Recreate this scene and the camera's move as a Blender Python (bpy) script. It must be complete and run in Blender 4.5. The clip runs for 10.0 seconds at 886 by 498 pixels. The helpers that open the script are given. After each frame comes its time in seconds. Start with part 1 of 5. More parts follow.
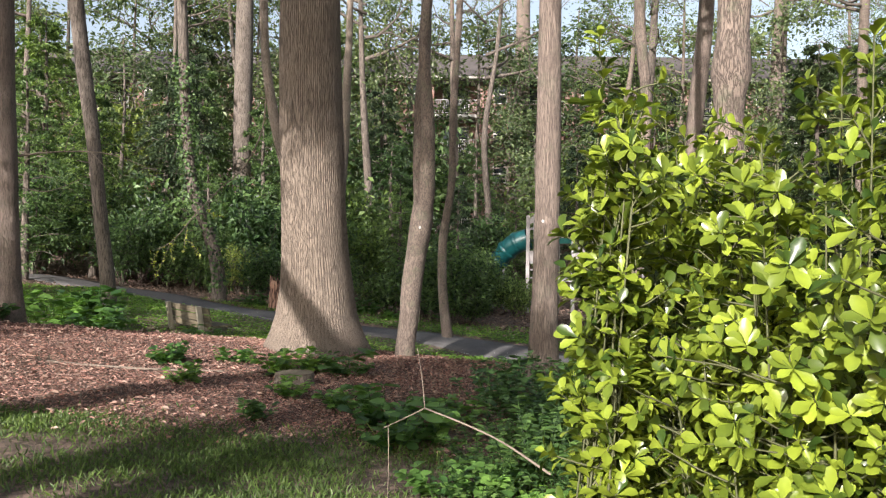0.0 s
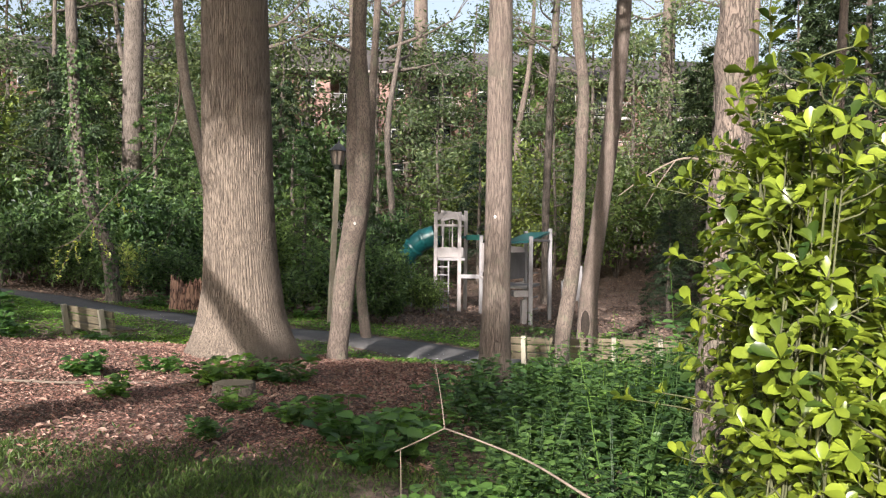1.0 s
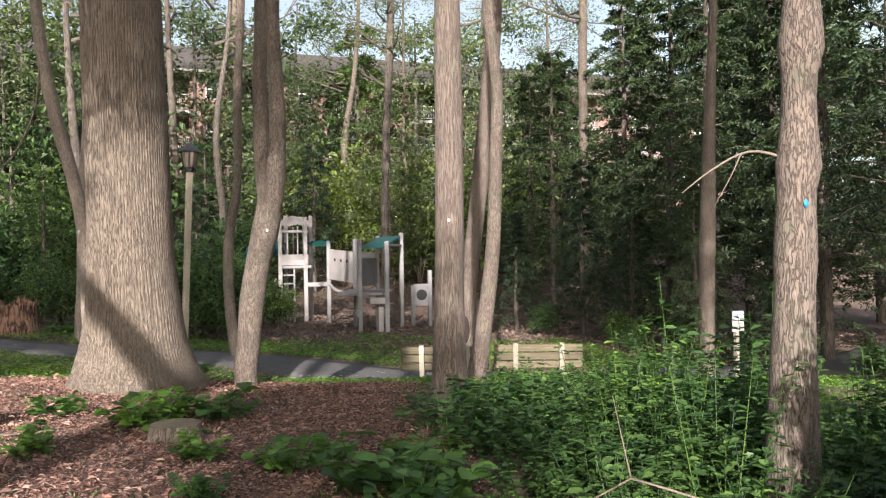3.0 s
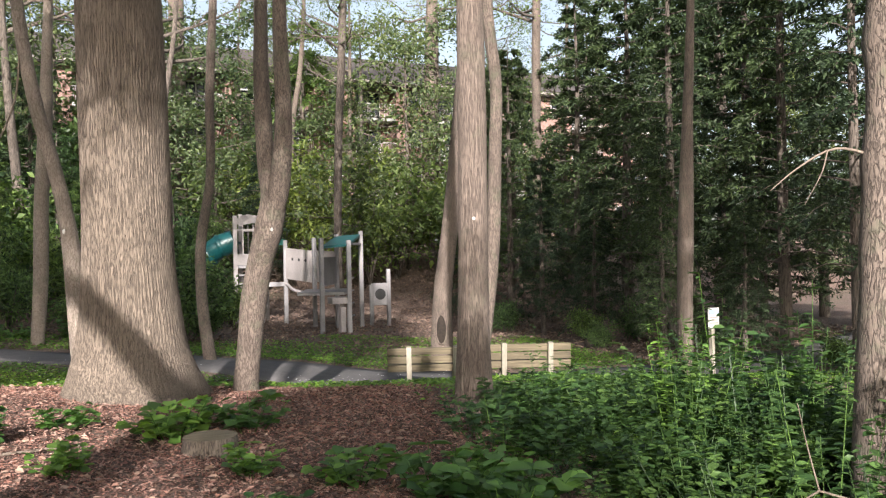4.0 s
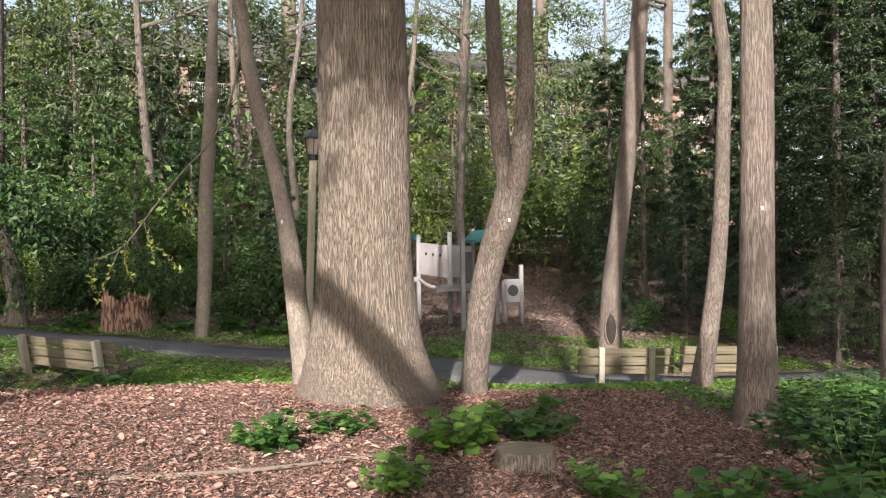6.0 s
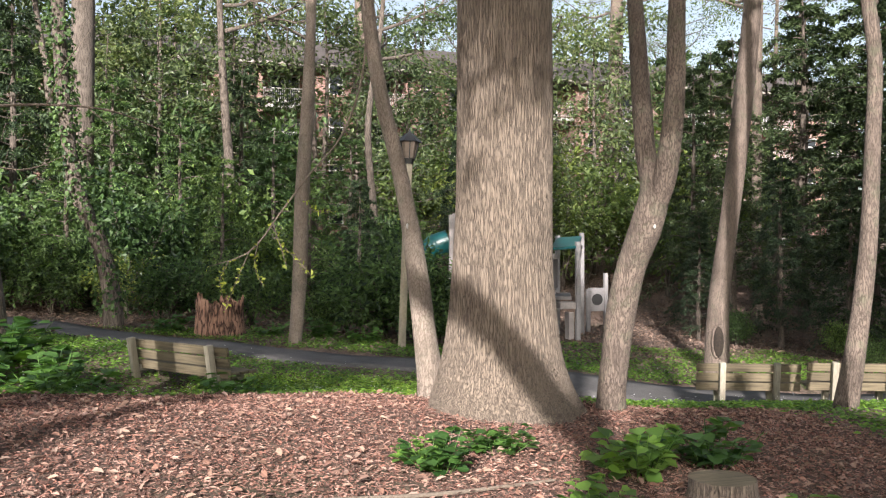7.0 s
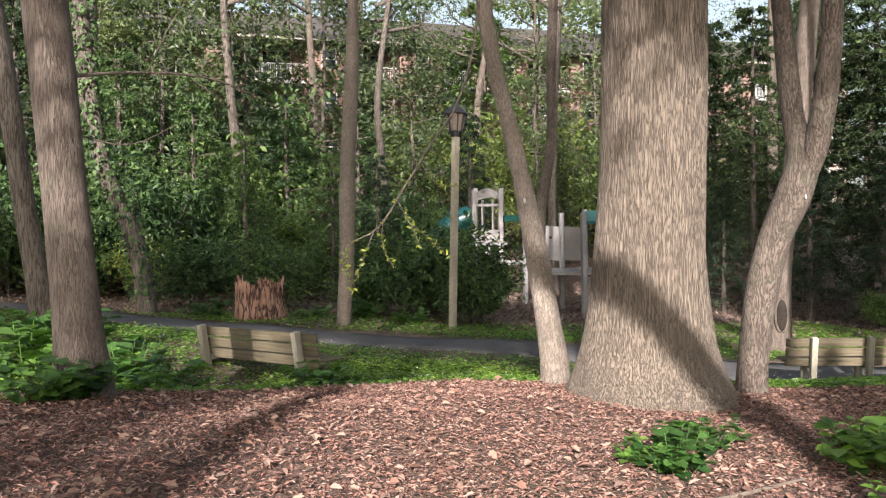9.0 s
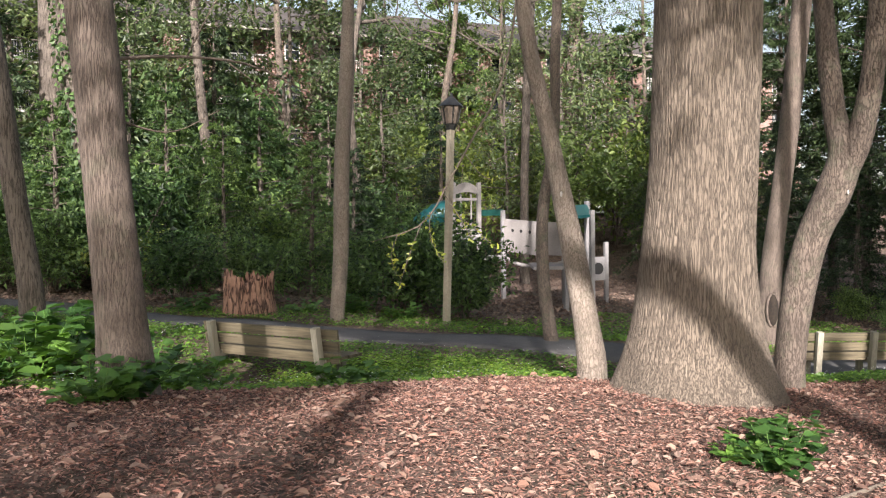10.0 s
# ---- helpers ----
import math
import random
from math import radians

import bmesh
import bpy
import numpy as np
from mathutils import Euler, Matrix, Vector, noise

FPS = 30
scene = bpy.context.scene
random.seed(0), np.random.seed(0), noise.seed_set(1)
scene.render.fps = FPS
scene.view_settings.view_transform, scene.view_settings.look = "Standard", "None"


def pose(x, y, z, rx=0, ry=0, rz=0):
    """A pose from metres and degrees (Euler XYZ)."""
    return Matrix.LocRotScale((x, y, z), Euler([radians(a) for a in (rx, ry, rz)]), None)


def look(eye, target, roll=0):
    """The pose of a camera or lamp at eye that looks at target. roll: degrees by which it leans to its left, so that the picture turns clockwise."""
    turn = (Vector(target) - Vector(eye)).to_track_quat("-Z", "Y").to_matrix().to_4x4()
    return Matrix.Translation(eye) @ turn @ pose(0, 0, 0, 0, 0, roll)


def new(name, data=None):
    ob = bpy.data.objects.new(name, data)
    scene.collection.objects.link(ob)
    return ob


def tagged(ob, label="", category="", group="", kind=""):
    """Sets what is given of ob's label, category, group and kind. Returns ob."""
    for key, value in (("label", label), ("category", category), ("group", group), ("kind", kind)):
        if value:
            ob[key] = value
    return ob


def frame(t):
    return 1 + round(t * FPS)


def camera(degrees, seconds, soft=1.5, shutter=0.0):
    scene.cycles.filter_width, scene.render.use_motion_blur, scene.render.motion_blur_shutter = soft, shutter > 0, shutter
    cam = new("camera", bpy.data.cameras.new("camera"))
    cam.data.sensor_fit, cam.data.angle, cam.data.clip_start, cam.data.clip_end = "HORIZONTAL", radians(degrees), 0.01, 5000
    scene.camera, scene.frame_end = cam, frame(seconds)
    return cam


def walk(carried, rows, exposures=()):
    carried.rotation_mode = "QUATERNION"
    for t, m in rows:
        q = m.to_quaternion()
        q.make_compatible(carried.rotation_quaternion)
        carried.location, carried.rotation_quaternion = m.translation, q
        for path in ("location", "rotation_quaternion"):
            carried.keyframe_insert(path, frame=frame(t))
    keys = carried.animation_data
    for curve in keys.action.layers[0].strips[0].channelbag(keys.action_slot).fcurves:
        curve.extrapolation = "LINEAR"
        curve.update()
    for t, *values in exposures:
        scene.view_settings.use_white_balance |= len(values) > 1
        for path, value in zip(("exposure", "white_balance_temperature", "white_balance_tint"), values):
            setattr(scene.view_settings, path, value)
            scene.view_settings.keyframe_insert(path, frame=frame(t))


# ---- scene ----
cam = camera(55.1, 10.0, soft=1.2)
METRES, EYE, TILT, LEAN, TURN = 10.0, 1.6, 0.0, -0.7, 0.0
ROWS = [
    (0.0, 0.0, 0.0, 0.0, -0.0, 0.0, 0.0),
    (0.5, -0.0384, 0.0342, 0.0004, -4.13, -0.28, 0.13),
    (1.0, -0.0728, 0.0676, 0.0011, -7.64, -0.25, 0.18),
    (1.5, -0.1091, 0.104, 0.0015, -10.11, -0.38, 0.2),
    (2.0, -0.1464, 0.1349, 0.0032, -13.28, -0.62, 1.21),
    (2.5, -0.181, 0.1702, 0.0041, -17.06, -0.21, 1.47),
    (4.0, -0.302, 0.2714, 0.0099, -25.75, -0.4, 1.79),
    (4.5, -0.3425, 0.3109, 0.0109, -23.72, 0.28, 3.14),
    (5.0, -0.3805, 0.3523, 0.0091, -21.86, 0.2, 2.52),
    (6.5, -0.481, 0.46, 0.0115, -19.23, -0.58, 0.94),
    (7.0, -0.5161, 0.5003, 0.012, -16.68, 0.01, 0.74),
    (7.5, -0.5545, 0.5393, 0.0155, -15.18, 0.18, 1.51),
    (8.0, -0.5853, 0.5748, 0.0166, -15.07, 0.1, 1.69),
    (8.5, -0.6232, 0.5974, 0.0164, -16.16, -0.84, 2.39),
    (9.0, -0.6536, 0.6162, 0.0163, -18.56, -1.65, 1.73),
    (9.5, -0.6892, 0.6431, 0.0171, -20.99, -2.29, 1.43),
    (10.0, -0.7361, 0.6676, 0.0176, -22.0, -2.11, 1.38),
]
walk(cam, [(t, pose(0, 0, EYE, TILT, LEAN, TURN) @ pose(METRES * x, METRES * y, METRES * z, 90 + pitch, roll, yaw)) for t, x, y, z, yaw, pitch, roll in ROWS])

# ---- world, sun, exposure ----
world = bpy.data.worlds.new("sky")
scene.world = world
world.use_nodes = True
SUN_AZ, SUN_EL = 205.0, 24.0          # compass degrees from +y clockwise, and height
wn = world.node_tree.nodes
sky = wn.new("ShaderNodeTexSky")
sky.sky_type, sky.sun_disc = "NISHITA", False
sky.sun_elevation, sky.sun_rotation = radians(SUN_EL), radians(SUN_AZ)
sky.air_density, sky.dust_density = 1.0, 3.0
wn["Background"].inputs[1].default_value = 0.075
haze = wn.new("ShaderNodeHueSaturation")
haze.inputs["Saturation"].default_value, haze.inputs["Value"].default_value = 0.62, 1.35
world.node_tree.links.new(sky.outputs[0], haze.inputs["Color"])
world.node_tree.links.new(haze.outputs[0], wn["Background"].inputs[0])
sun_way = Vector((math.sin(radians(SUN_AZ)) * math.cos(radians(SUN_EL)), math.cos(radians(SUN_AZ)) * math.cos(radians(SUN_EL)), math.sin(radians(SUN_EL))))
sun = new("sun", bpy.data.lights.new("sun", "SUN"))
sun.data.energy, sun.data.angle, sun.data.color = 5.0, radians(0.6), (1.0, 0.935, 0.89)
sun.matrix_world = look(sun_way * 60, (0, 0, 0))
scene.view_settings.exposure = 1.22


# ---- materials ----
def material(name):
    m = bpy.data.materials.new(name)
    m.use_nodes = True
    return m, m.node_tree.nodes, m.node_tree.links, m.node_tree.nodes["Principled BSDF"]


def node(ns, kind, **values):
    n = ns.new(kind)
    for k, v in values.items():
        n.inputs[k.replace("_", " ")].default_value = v
    return n


def ramp(ns, ls, source, stops):
    r = ns.new("ShaderNodeValToRGB")
    while len(r.color_ramp.elements) < len(stops):
        r.color_ramp.elements.new(0.5)
    for e, (p, c) in zip(r.color_ramp.elements, stops):
        e.position, e.color = p, (*c, 1)
    ls.new(source, r.inputs[0])
    return r


def mixed(ns, ls, factor, a, b, blend="MIX"):
    m = ns.new("ShaderNodeMix")
    m.data_type, m.blend_type = "RGBA", blend
    for s, v in ((m.inputs[0], factor), (m.inputs[6], a), (m.inputs[7], b)):
        if isinstance(v, (int, float)):
            s.default_value = v
        elif isinstance(v, tuple):
            s.default_value = (*v, 1)
        else:
            ls.new(v, s)
    return m.outputs[2]


def bark(name, dark, mid, light, furrow=14.0, stretch=0.1, depth=0.03, moss=0.0, streak=0.85):
    m, ns, ls, b = material(name)
    tc = ns.new("ShaderNodeTexCoord")
    mp = node(ns, "ShaderNodeMapping", Scale=(1, 1, stretch))
    ls.new(tc.outputs["Object"], mp.inputs[0])
    fur = node(ns, "ShaderNodeTexNoise", Scale=furrow, Detail=2.5, Roughness=0.55, Distortion=0.25)
    ls.new(mp.outputs[0], fur.inputs["Vector"])
    off = ns.new("ShaderNodeMath")
    off.operation = "SUBTRACT"
    off.inputs[1].default_value = 0.5
    ls.new(fur.outputs["Fac"], off.inputs[0])
    crack = ns.new("ShaderNodeMath")
    crack.operation = "ABSOLUTE"
    ls.new(off.outputs[0], crack.inputs[0])
    fine = node(ns, "ShaderNodeTexNoise", Scale=furrow * 3.5, Detail=6.0, Roughness=0.7)
    ls.new(mp.outputs[0], fine.inputs["Vector"])
    patch = node(ns, "ShaderNodeTexNoise", Scale=2.2, Detail=5.0, Roughness=0.62)
    ls.new(tc.outputs["Object"], patch.inputs["Vector"])
    edge = ramp(ns, ls, crack.outputs[0], [(0.0, (0, 0, 0)), (0.07, (1, 1, 1))])
    tone = ramp(ns, ls, patch.outputs["Fac"], [(0.28, mid), (0.7, light)])
    grain = ramp(ns, ls, fine.outputs["Fac"], [(0.3, (0.55, 0.55, 0.55)), (0.7, (1.15, 1.15, 1.15))])
    c = mixed(ns, ls, edge.outputs[0], dark, tone.outputs[0])
    c = mixed(ns, ls, streak, c, grain.outputs[0], "MULTIPLY")
    if moss:
        mo = node(ns, "ShaderNodeTexNoise", Scale=4.0, Detail=7.0, Roughness=0.7)
        ls.new(tc.outputs["Object"], mo.inputs["Vector"])
        mk = ramp(ns, ls, mo.outputs["Fac"], [(0.52, (0, 0, 0)), (0.66, (moss, moss, moss))])
        c = mixed(ns, ls, mk.outputs[0], c, (0.10, 0.12, 0.07))
    ls.new(c, b.inputs["Base Color"])
    b.inputs["Roughness"].default_value = 0.93
    h = ns.new("ShaderNodeMath")
    h.operation = "MULTIPLY_ADD"
    h.inputs[1].default_value = 0.35
    ls.new(fine.outputs["Fac"], h.inputs[0])
    ls.new(edge.outputs[0], h.inputs[2])
    bump = node(ns, "ShaderNodeBump", Strength=0.9, Distance=depth)
    ls.new(h.outputs[0], bump.inputs["Height"])
    ls.new(bump.outputs[0], b.inputs["Normal"])
    return m


def leafage(name, dark, light, gloss=0.45, through_light=0.35, random="island", vary=1.0):
    """Leaves: a tone for each leaf, and light shining through the blade."""
    m, ns, ls, b = material(name)
    if random == "island":
        g = ns.new("ShaderNodeNewGeometry")
        r = g.outputs["Random Per Island"]
    else:
        g = ns.new("ShaderNodeObjectInfo")
        r = g.outputs["Random"]
    tone = ramp(ns, ls, r, [(0.0, dark), (0.75, light), (1.0, tuple(min(1, v * 1.25) for v in light))])
    tc = ns.new("ShaderNodeTexCoord")
    n = node(ns, "ShaderNodeTexNoise", Scale=1.3, Detail=3.0)
    ls.new(tc.outputs["Object"], n.inputs["Vector"])
    v = ramp(ns, ls, n.outputs["Fac"], [(0.3, (0.72, 0.76, 0.72)), (0.7, (1.15, 1.12, 1.0))])
    c = mixed(ns, ls, 1.0, tone.outputs[0], v.outputs[0], "MULTIPLY")
    oi = ns.new("ShaderNodeObjectInfo")
    each = ramp(ns, ls, oi.outputs["Random"], [(0.0, (0.5, 0.6, 0.62)), (0.6, (0.9, 0.93, 0.92)), (1.0, (1.3, 1.22, 1.0))])
    c = mixed(ns, ls, vary, c, each.outputs[0], "MULTIPLY")
    ls.new(c, b.inputs["Base Color"])
    b.inputs["Roughness"].default_value = gloss
    t = ns.new("ShaderNodeBsdfTranslucent")
    warm = mixed(ns, ls, 1.0, c, (1.35, 1.4, 0.62), "MULTIPLY")
    ls.new(warm, t.inputs[0])
    mix = ns.new("ShaderNodeMixShader")
    mix.inputs[0].default_value = through_light
    ls.new(b.outputs[0], mix.inputs[1])
    ls.new(t.outputs[0], mix.inputs[2])
    ls.new(mix.outputs[0], ns["Material Output"].inputs[0])
    return m


def speckled(name, stops, scale, rough=0.9, bump=0.01, second=0.6, space="Object"):
    """A plain surface with grain and larger stains."""
    m, ns, ls, b = material(name)
    tc = ns.new("ShaderNodeTexCoord")
    a = node(ns, "ShaderNodeTexNoise", Scale=scale, Detail=6.0, Roughness=0.7)
    d = node(ns, "ShaderNodeTexNoise", Scale=scale * 0.07, Detail=4.0)
    for n in (a, d):
        ls.new(tc.outputs[space], n.inputs["Vector"])
    c = ramp(ns, ls, a.outputs["Fac"], stops)
    v = ramp(ns, ls, d.outputs["Fac"], [(0.3, (0.65, 0.65, 0.65)), (0.7, (1.1, 1.1, 1.1))])
    ls.new(mixed(ns, ls, second, c.outputs[0], v.outputs[0], "MULTIPLY"), b.inputs["Base Color"])
    b.inputs["Roughness"].default_value = rough
    bp = node(ns, "ShaderNodeBump", Strength=0.6, Distance=bump)
    ls.new(a.outputs["Fac"], bp.inputs["Height"])
    ls.new(bp.outputs[0], b.inputs["Normal"])
    return m


def chips(name, colours, rough=0.85):
    """Loose pieces, each of its own colour."""
    m, ns, ls, b = material(name)
    g = ns.new("ShaderNodeNewGeometry")
    r = ramp(ns, ls, g.outputs["Random Per Island"], [(i / len(colours), c) for i, c in enumerate(colours)])
    r.color_ramp.interpolation = "CONSTANT"
    ls.new(r.outputs[0], b.inputs["Base Color"])
    b.inputs["Roughness"].default_value = rough
    return m


def timber(name, dark, light, along="X", random=True):
    m, ns, ls, b = material(name)
    tc = ns.new("ShaderNodeTexCoord")
    sc = {"X": (0.6, 14, 14), "Y": (14, 0.6, 14), "Z": (14, 14, 0.6)}[along]
    mp = node(ns, "ShaderNodeMapping", Scale=sc)
    ls.new(tc.outputs["Object"], mp.inputs[0])
    n = node(ns, "ShaderNodeTexNoise", Scale=3.0, Detail=7.0, Roughness=0.65)
    ls.new(mp.outputs[0], n.inputs["Vector"])
    s = node(ns, "ShaderNodeTexNoise", Scale=1.7, Detail=3.0)
    ls.new(tc.outputs["Object"], s.inputs["Vector"])
    c = ramp(ns, ls, n.outputs["Fac"], [(0.3, dark), (0.65, light)])
    v = ramp(ns, ls, s.outputs["Fac"], [(0.3, (0.7, 0.7, 0.68)), (0.7, (1.1, 1.1, 1.1))])
    c = mixed(ns, ls, 0.8, c.outputs[0], v.outputs[0], "MULTIPLY")
    if random:
        oi = ns.new("ShaderNodeObjectInfo")
        w = ramp(ns, ls, oi.outputs["Random"], [(0.0, (0.75, 0.75, 0.75)), (1.0, (1.1, 1.1, 1.1))])
        c = mixed(ns, ls, 1.0, c, w.outputs[0], "MULTIPLY")
    ls.new(c, b.inputs["Base Color"])
    b.inputs["Roughness"].default_value = 0.85
    bp = node(ns, "ShaderNodeBump", Strength=0.5, Distance=0.004)
    ls.new(n.outputs["Fac"], bp.inputs["Height"])
    ls.new(bp.outputs[0], b.inputs["Normal"])
    return m


OAK_BARK = bark("oak_bark", (0.125, 0.097, 0.077), (0.2, 0.157, 0.122), (0.275, 0.22, 0.173), 64.0, 0.06, 0.016, 0.0, 0.6)
GREY_BARK = bark("grey_bark", (0.115, 0.087, 0.072), (0.175, 0.134, 0.11), (0.25, 0.195, 0.163), 64.0, 0.07, 0.010, 0.25)
SMOOTH_BARK = bark("smooth_bark", (0.085, 0.065, 0.054), (0.135, 0.104, 0.086), (0.25, 0.195, 0.16), 40.0, 0.22, 0.010, 0.45)
# bark lightened so that two trunks look sunlit; the light is in the colour
SUNLIT_BARK = bark("sunlit_bark", (0.17, 0.135, 0.11), (0.23, 0.185, 0.15), (0.37, 0.305, 0.255), 38.0, 0.28, 0.007, 0.25)
DARK_BARK = bark("dark_bark", (0.05, 0.04, 0.033), (0.13, 0.105, 0.085), (0.20, 0.165, 0.14), 26.0, 0.1, 0.010)
CUT_WOOD = bark("rotten_wood", (0.045, 0.022, 0.016), (0.27, 0.14, 0.095), (0.40, 0.24, 0.175), 9.0, 0.22, 0.03)
BENCH_WOOD = timber("bench_wood", (0.08, 0.063, 0.042), (0.215, 0.175, 0.112), "X")
BENCH_POST = timber("bench_post", (0.27, 0.24, 0.19), (0.44, 0.40, 0.325), "Z")
PLAY_POST = speckled("play_post", [(0.3, (0.21, 0.20, 0.205)), (0.7, (0.30, 0.285, 0.29))], 30, 0.6, 0.002)
PLAY_CREAM = speckled("play_cream", [(0.3, (0.27, 0.245, 0.24)), (0.7, (0.37, 0.335, 0.325))], 22, 0.55, 0.002)
PLAY_TEAL = speckled("play_teal", [(0.3, (0.005, 0.06, 0.064)), (0.7, (0.01, 0.10, 0.105))], 12, 0.35, 0.001)
PLAY_GREEN = speckled("play_green", [(0.3, (0.014, 0.08, 0.07)), (0.7, (0.03, 0.13, 0.11))], 12, 0.4, 0.001)
ASPHALT = speckled("asphalt", [(0.35, (0.07, 0.066, 0.066)), (0.7, (0.13, 0.122, 0.12))], 60, 0.9, 0.004)
LAMP_BLACK = speckled("lamp_black", [(0.3, (0.012, 0.012, 0.013)), (0.7, (0.03, 0.03, 0.03))], 30, 0.45, 0.001)
LAMP_POST = speckled("lamp_post_paint", [(0.3, (0.30, 0.26, 0.20)), (0.7, (0.46, 0.40, 0.31))], 16, 0.75, 0.002)
FROSTED = speckled("frosted_pane", [(0.3, (0.13, 0.10, 0.08)), (0.7, (0.20, 0.16, 0.13))], 10, 0.3, 0.001)
MULCH = chips("mulch_chips", [(0.100, 0.052, 0.041), (0.242, 0.124, 0.095), (0.367, 0.217, 0.172), (0.167, 0.090, 0.071), (0.375, 0.239, 0.194), (0.301, 0.142, 0.106), (0.063, 0.034, 0.027)])
DRY_LEAF = chips("dry_leaves", [(0.23, 0.14, 0.105), (0.31, 0.205, 0.155), (0.15, 0.088, 0.068), (0.29, 0.20, 0.158), (0.24, 0.13, 0.095)])
LITTER = chips("old_litter", [(0.10, 0.07, 0.055), (0.15, 0.10, 0.08), (0.20, 0.13, 0.10), (0.26, 0.18, 0.14), (0.12, 0.085, 0.07)])
GRASS = leafage("grass_blades", (0.04, 0.075, 0.018), (0.11, 0.165, 0.04), 0.55, 0.3)
# leaf colour raised to carry the sunlight that falls on the bank
SUNLIT_CLOVER = leafage("sunlit_clover_leaves", (0.12, 0.22, 0.04), (0.33, 0.46, 0.09), 0.5, 0.35, vary=0.0)
WEED = leafage("weed_leaves", (0.032, 0.075, 0.026), (0.105, 0.185, 0.055), 0.5, 0.35)
HERB = leafage("herb_leaves", (0.055, 0.13, 0.035), (0.165, 0.295, 0.07), 0.5, 0.35)
LAUREL = leafage("laurel_leaves", (0.03, 0.062, 0.012), (0.22, 0.275, 0.035), 0.3, 0.28, vary=0.0)
LAUREL_ONE = leafage("laurel_leaf", (0.03, 0.062, 0.012), (0.22, 0.275, 0.035), 0.3, 0.28, "object", 0.0)
BUD = leafage("opening_buds", (0.22, 0.28, 0.06), (0.42, 0.46, 0.10), 0.4, 0.4, vary=0.0)
COVER = leafage("cover_leaves", (0.07, 0.15, 0.03), (0.22, 0.36, 0.06), 0.5, 0.35)
FLOWER = chips("white_petals", [(0.75, 0.75, 0.72), (0.8, 0.8, 0.8)])
SHRUB = leafage("shrub_leaves", (0.02, 0.046, 0.022), (0.165, 0.25, 0.095), 0.5, 0.4)
HOLLY = leafage("evergreen_leaves", (0.013, 0.028, 0.016), (0.068, 0.105, 0.05), 0.62, 0.2)
SPRING = leafage("spring_leaves", (0.07, 0.11, 0.035), (0.21, 0.265, 0.085), 0.5, 0.45)
CANOPY = leafage("canopy_leaves", (0.055, 0.088, 0.045), (0.175, 0.215, 0.105), 0.5, 0.4)
LAUREL_STEM = speckled("laurel_stem", [(0.3, (0.06, 0.07, 0.03)), (0.7, (0.11, 0.11, 0.05))], 40, 0.8, 0.002)
GUTTER = speckled("gutter_paint", [(0.3, (0.28, 0.25, 0.22)), (0.7, (0.40, 0.36, 0.32))], 5, 0.6, 0.001)
TWIG = speckled("twig_bark", [(0.3, (0.13, 0.10, 0.08)), (0.7, (0.26, 0.21, 0.165))], 40, 0.9, 0.002)


# ---- helpers for shapes ----
def part(name, mesh, mat, parent=None, label="", kind=""):
    """One mesh object under a thing or a part; a bmesh or a mesh."""
    if isinstance(mesh, bmesh.types.BMesh):
        me = bpy.data.meshes.new(name)
        mesh.to_mesh(me)
        mesh.free()
        mesh = me
    if mat and not mesh.materials:
        mesh.materials.append(mat)
    ob = new(name, mesh)
    if parent:
        ob.parent = parent
    return tagged(ob, label=label, kind=kind)


def thing(name, place, label, category, group="", turn=0.0):
    ob = new(name)
    ob.empty_display_size = 0.2
    ob.matrix_basis = pose(*place, 0, 0, turn)
    return tagged(ob, label, category, group)


def raw_mesh(name, verts, faces, smooth=False):
    """A mesh from arrays; faces is (n, 3) or (n, 4)."""
    me = bpy.data.meshes.new(name)
    verts, faces = np.asarray(verts, np.float32), np.asarray(faces, np.int32)
    n, k = faces.shape
    me.vertices.add(len(verts))
    me.vertices.foreach_set("co", verts.ravel())
    me.loops.add(n * k)
    me.loops.foreach_set("vertex_index", faces.ravel())
    me.polygons.add(n)
    me.polygons.foreach_set("loop_start", np.arange(0, n * k, k, dtype=np.int32))
    me.polygons.foreach_set("loop_total", np.full(n, k, np.int32))
    me.polygons.foreach_set("use_smooth", np.full(n, smooth))
    me.update(calc_edges=True)
    me.validate()
    return me


def box(bm, size, at=(0, 0, 0), turn=None, bevel=0.0):
    """A bevelled block, added to bm."""
    made = bmesh.ops.create_cube(bm, size=1.0)["verts"]
    m = Matrix.Translation(at) @ (turn or Matrix()) @ Matrix.Diagonal((*size, 1))
    bmesh.ops.transform(bm, matrix=m, verts=made)
    if bevel:
        edges = list({e for v in made for e in v.link_edges})
        bmesh.ops.bevel(bm, geom=edges, offset=bevel, segments=2, affect="EDGES", profile=0.6)
    return bm


def smooth_step(a, b, v):
    u = np.clip((v - a) / (b - a), 0, 1)
    return u * u * (3 - 2 * u)


def ground_z(x, y):
    """Height of the ground: it falls to +x, dips past the mulch and climbs behind the playground."""
    x, y = np.asarray(x, float), np.asarray(y, float)
    z = -0.12 - 0.42 * smooth_step(12.5, 18, y) - 0.07 * np.clip(x, -22, 15)
    z = z + np.maximum(0, np.minimum(y, 62) - 35) * 0.14 * smooth_step(34, 42, y)
    z = z - 0.24 * np.exp(-(((y - 17.3) / 1.6) ** 2))
    z = z + 0.05 * np.sin(x * 0.9 + 1.0) * np.sin(y * 0.7) + 0.02 * np.sin(x * 2.3) * np.cos(y * 2.9 + x)
    return z


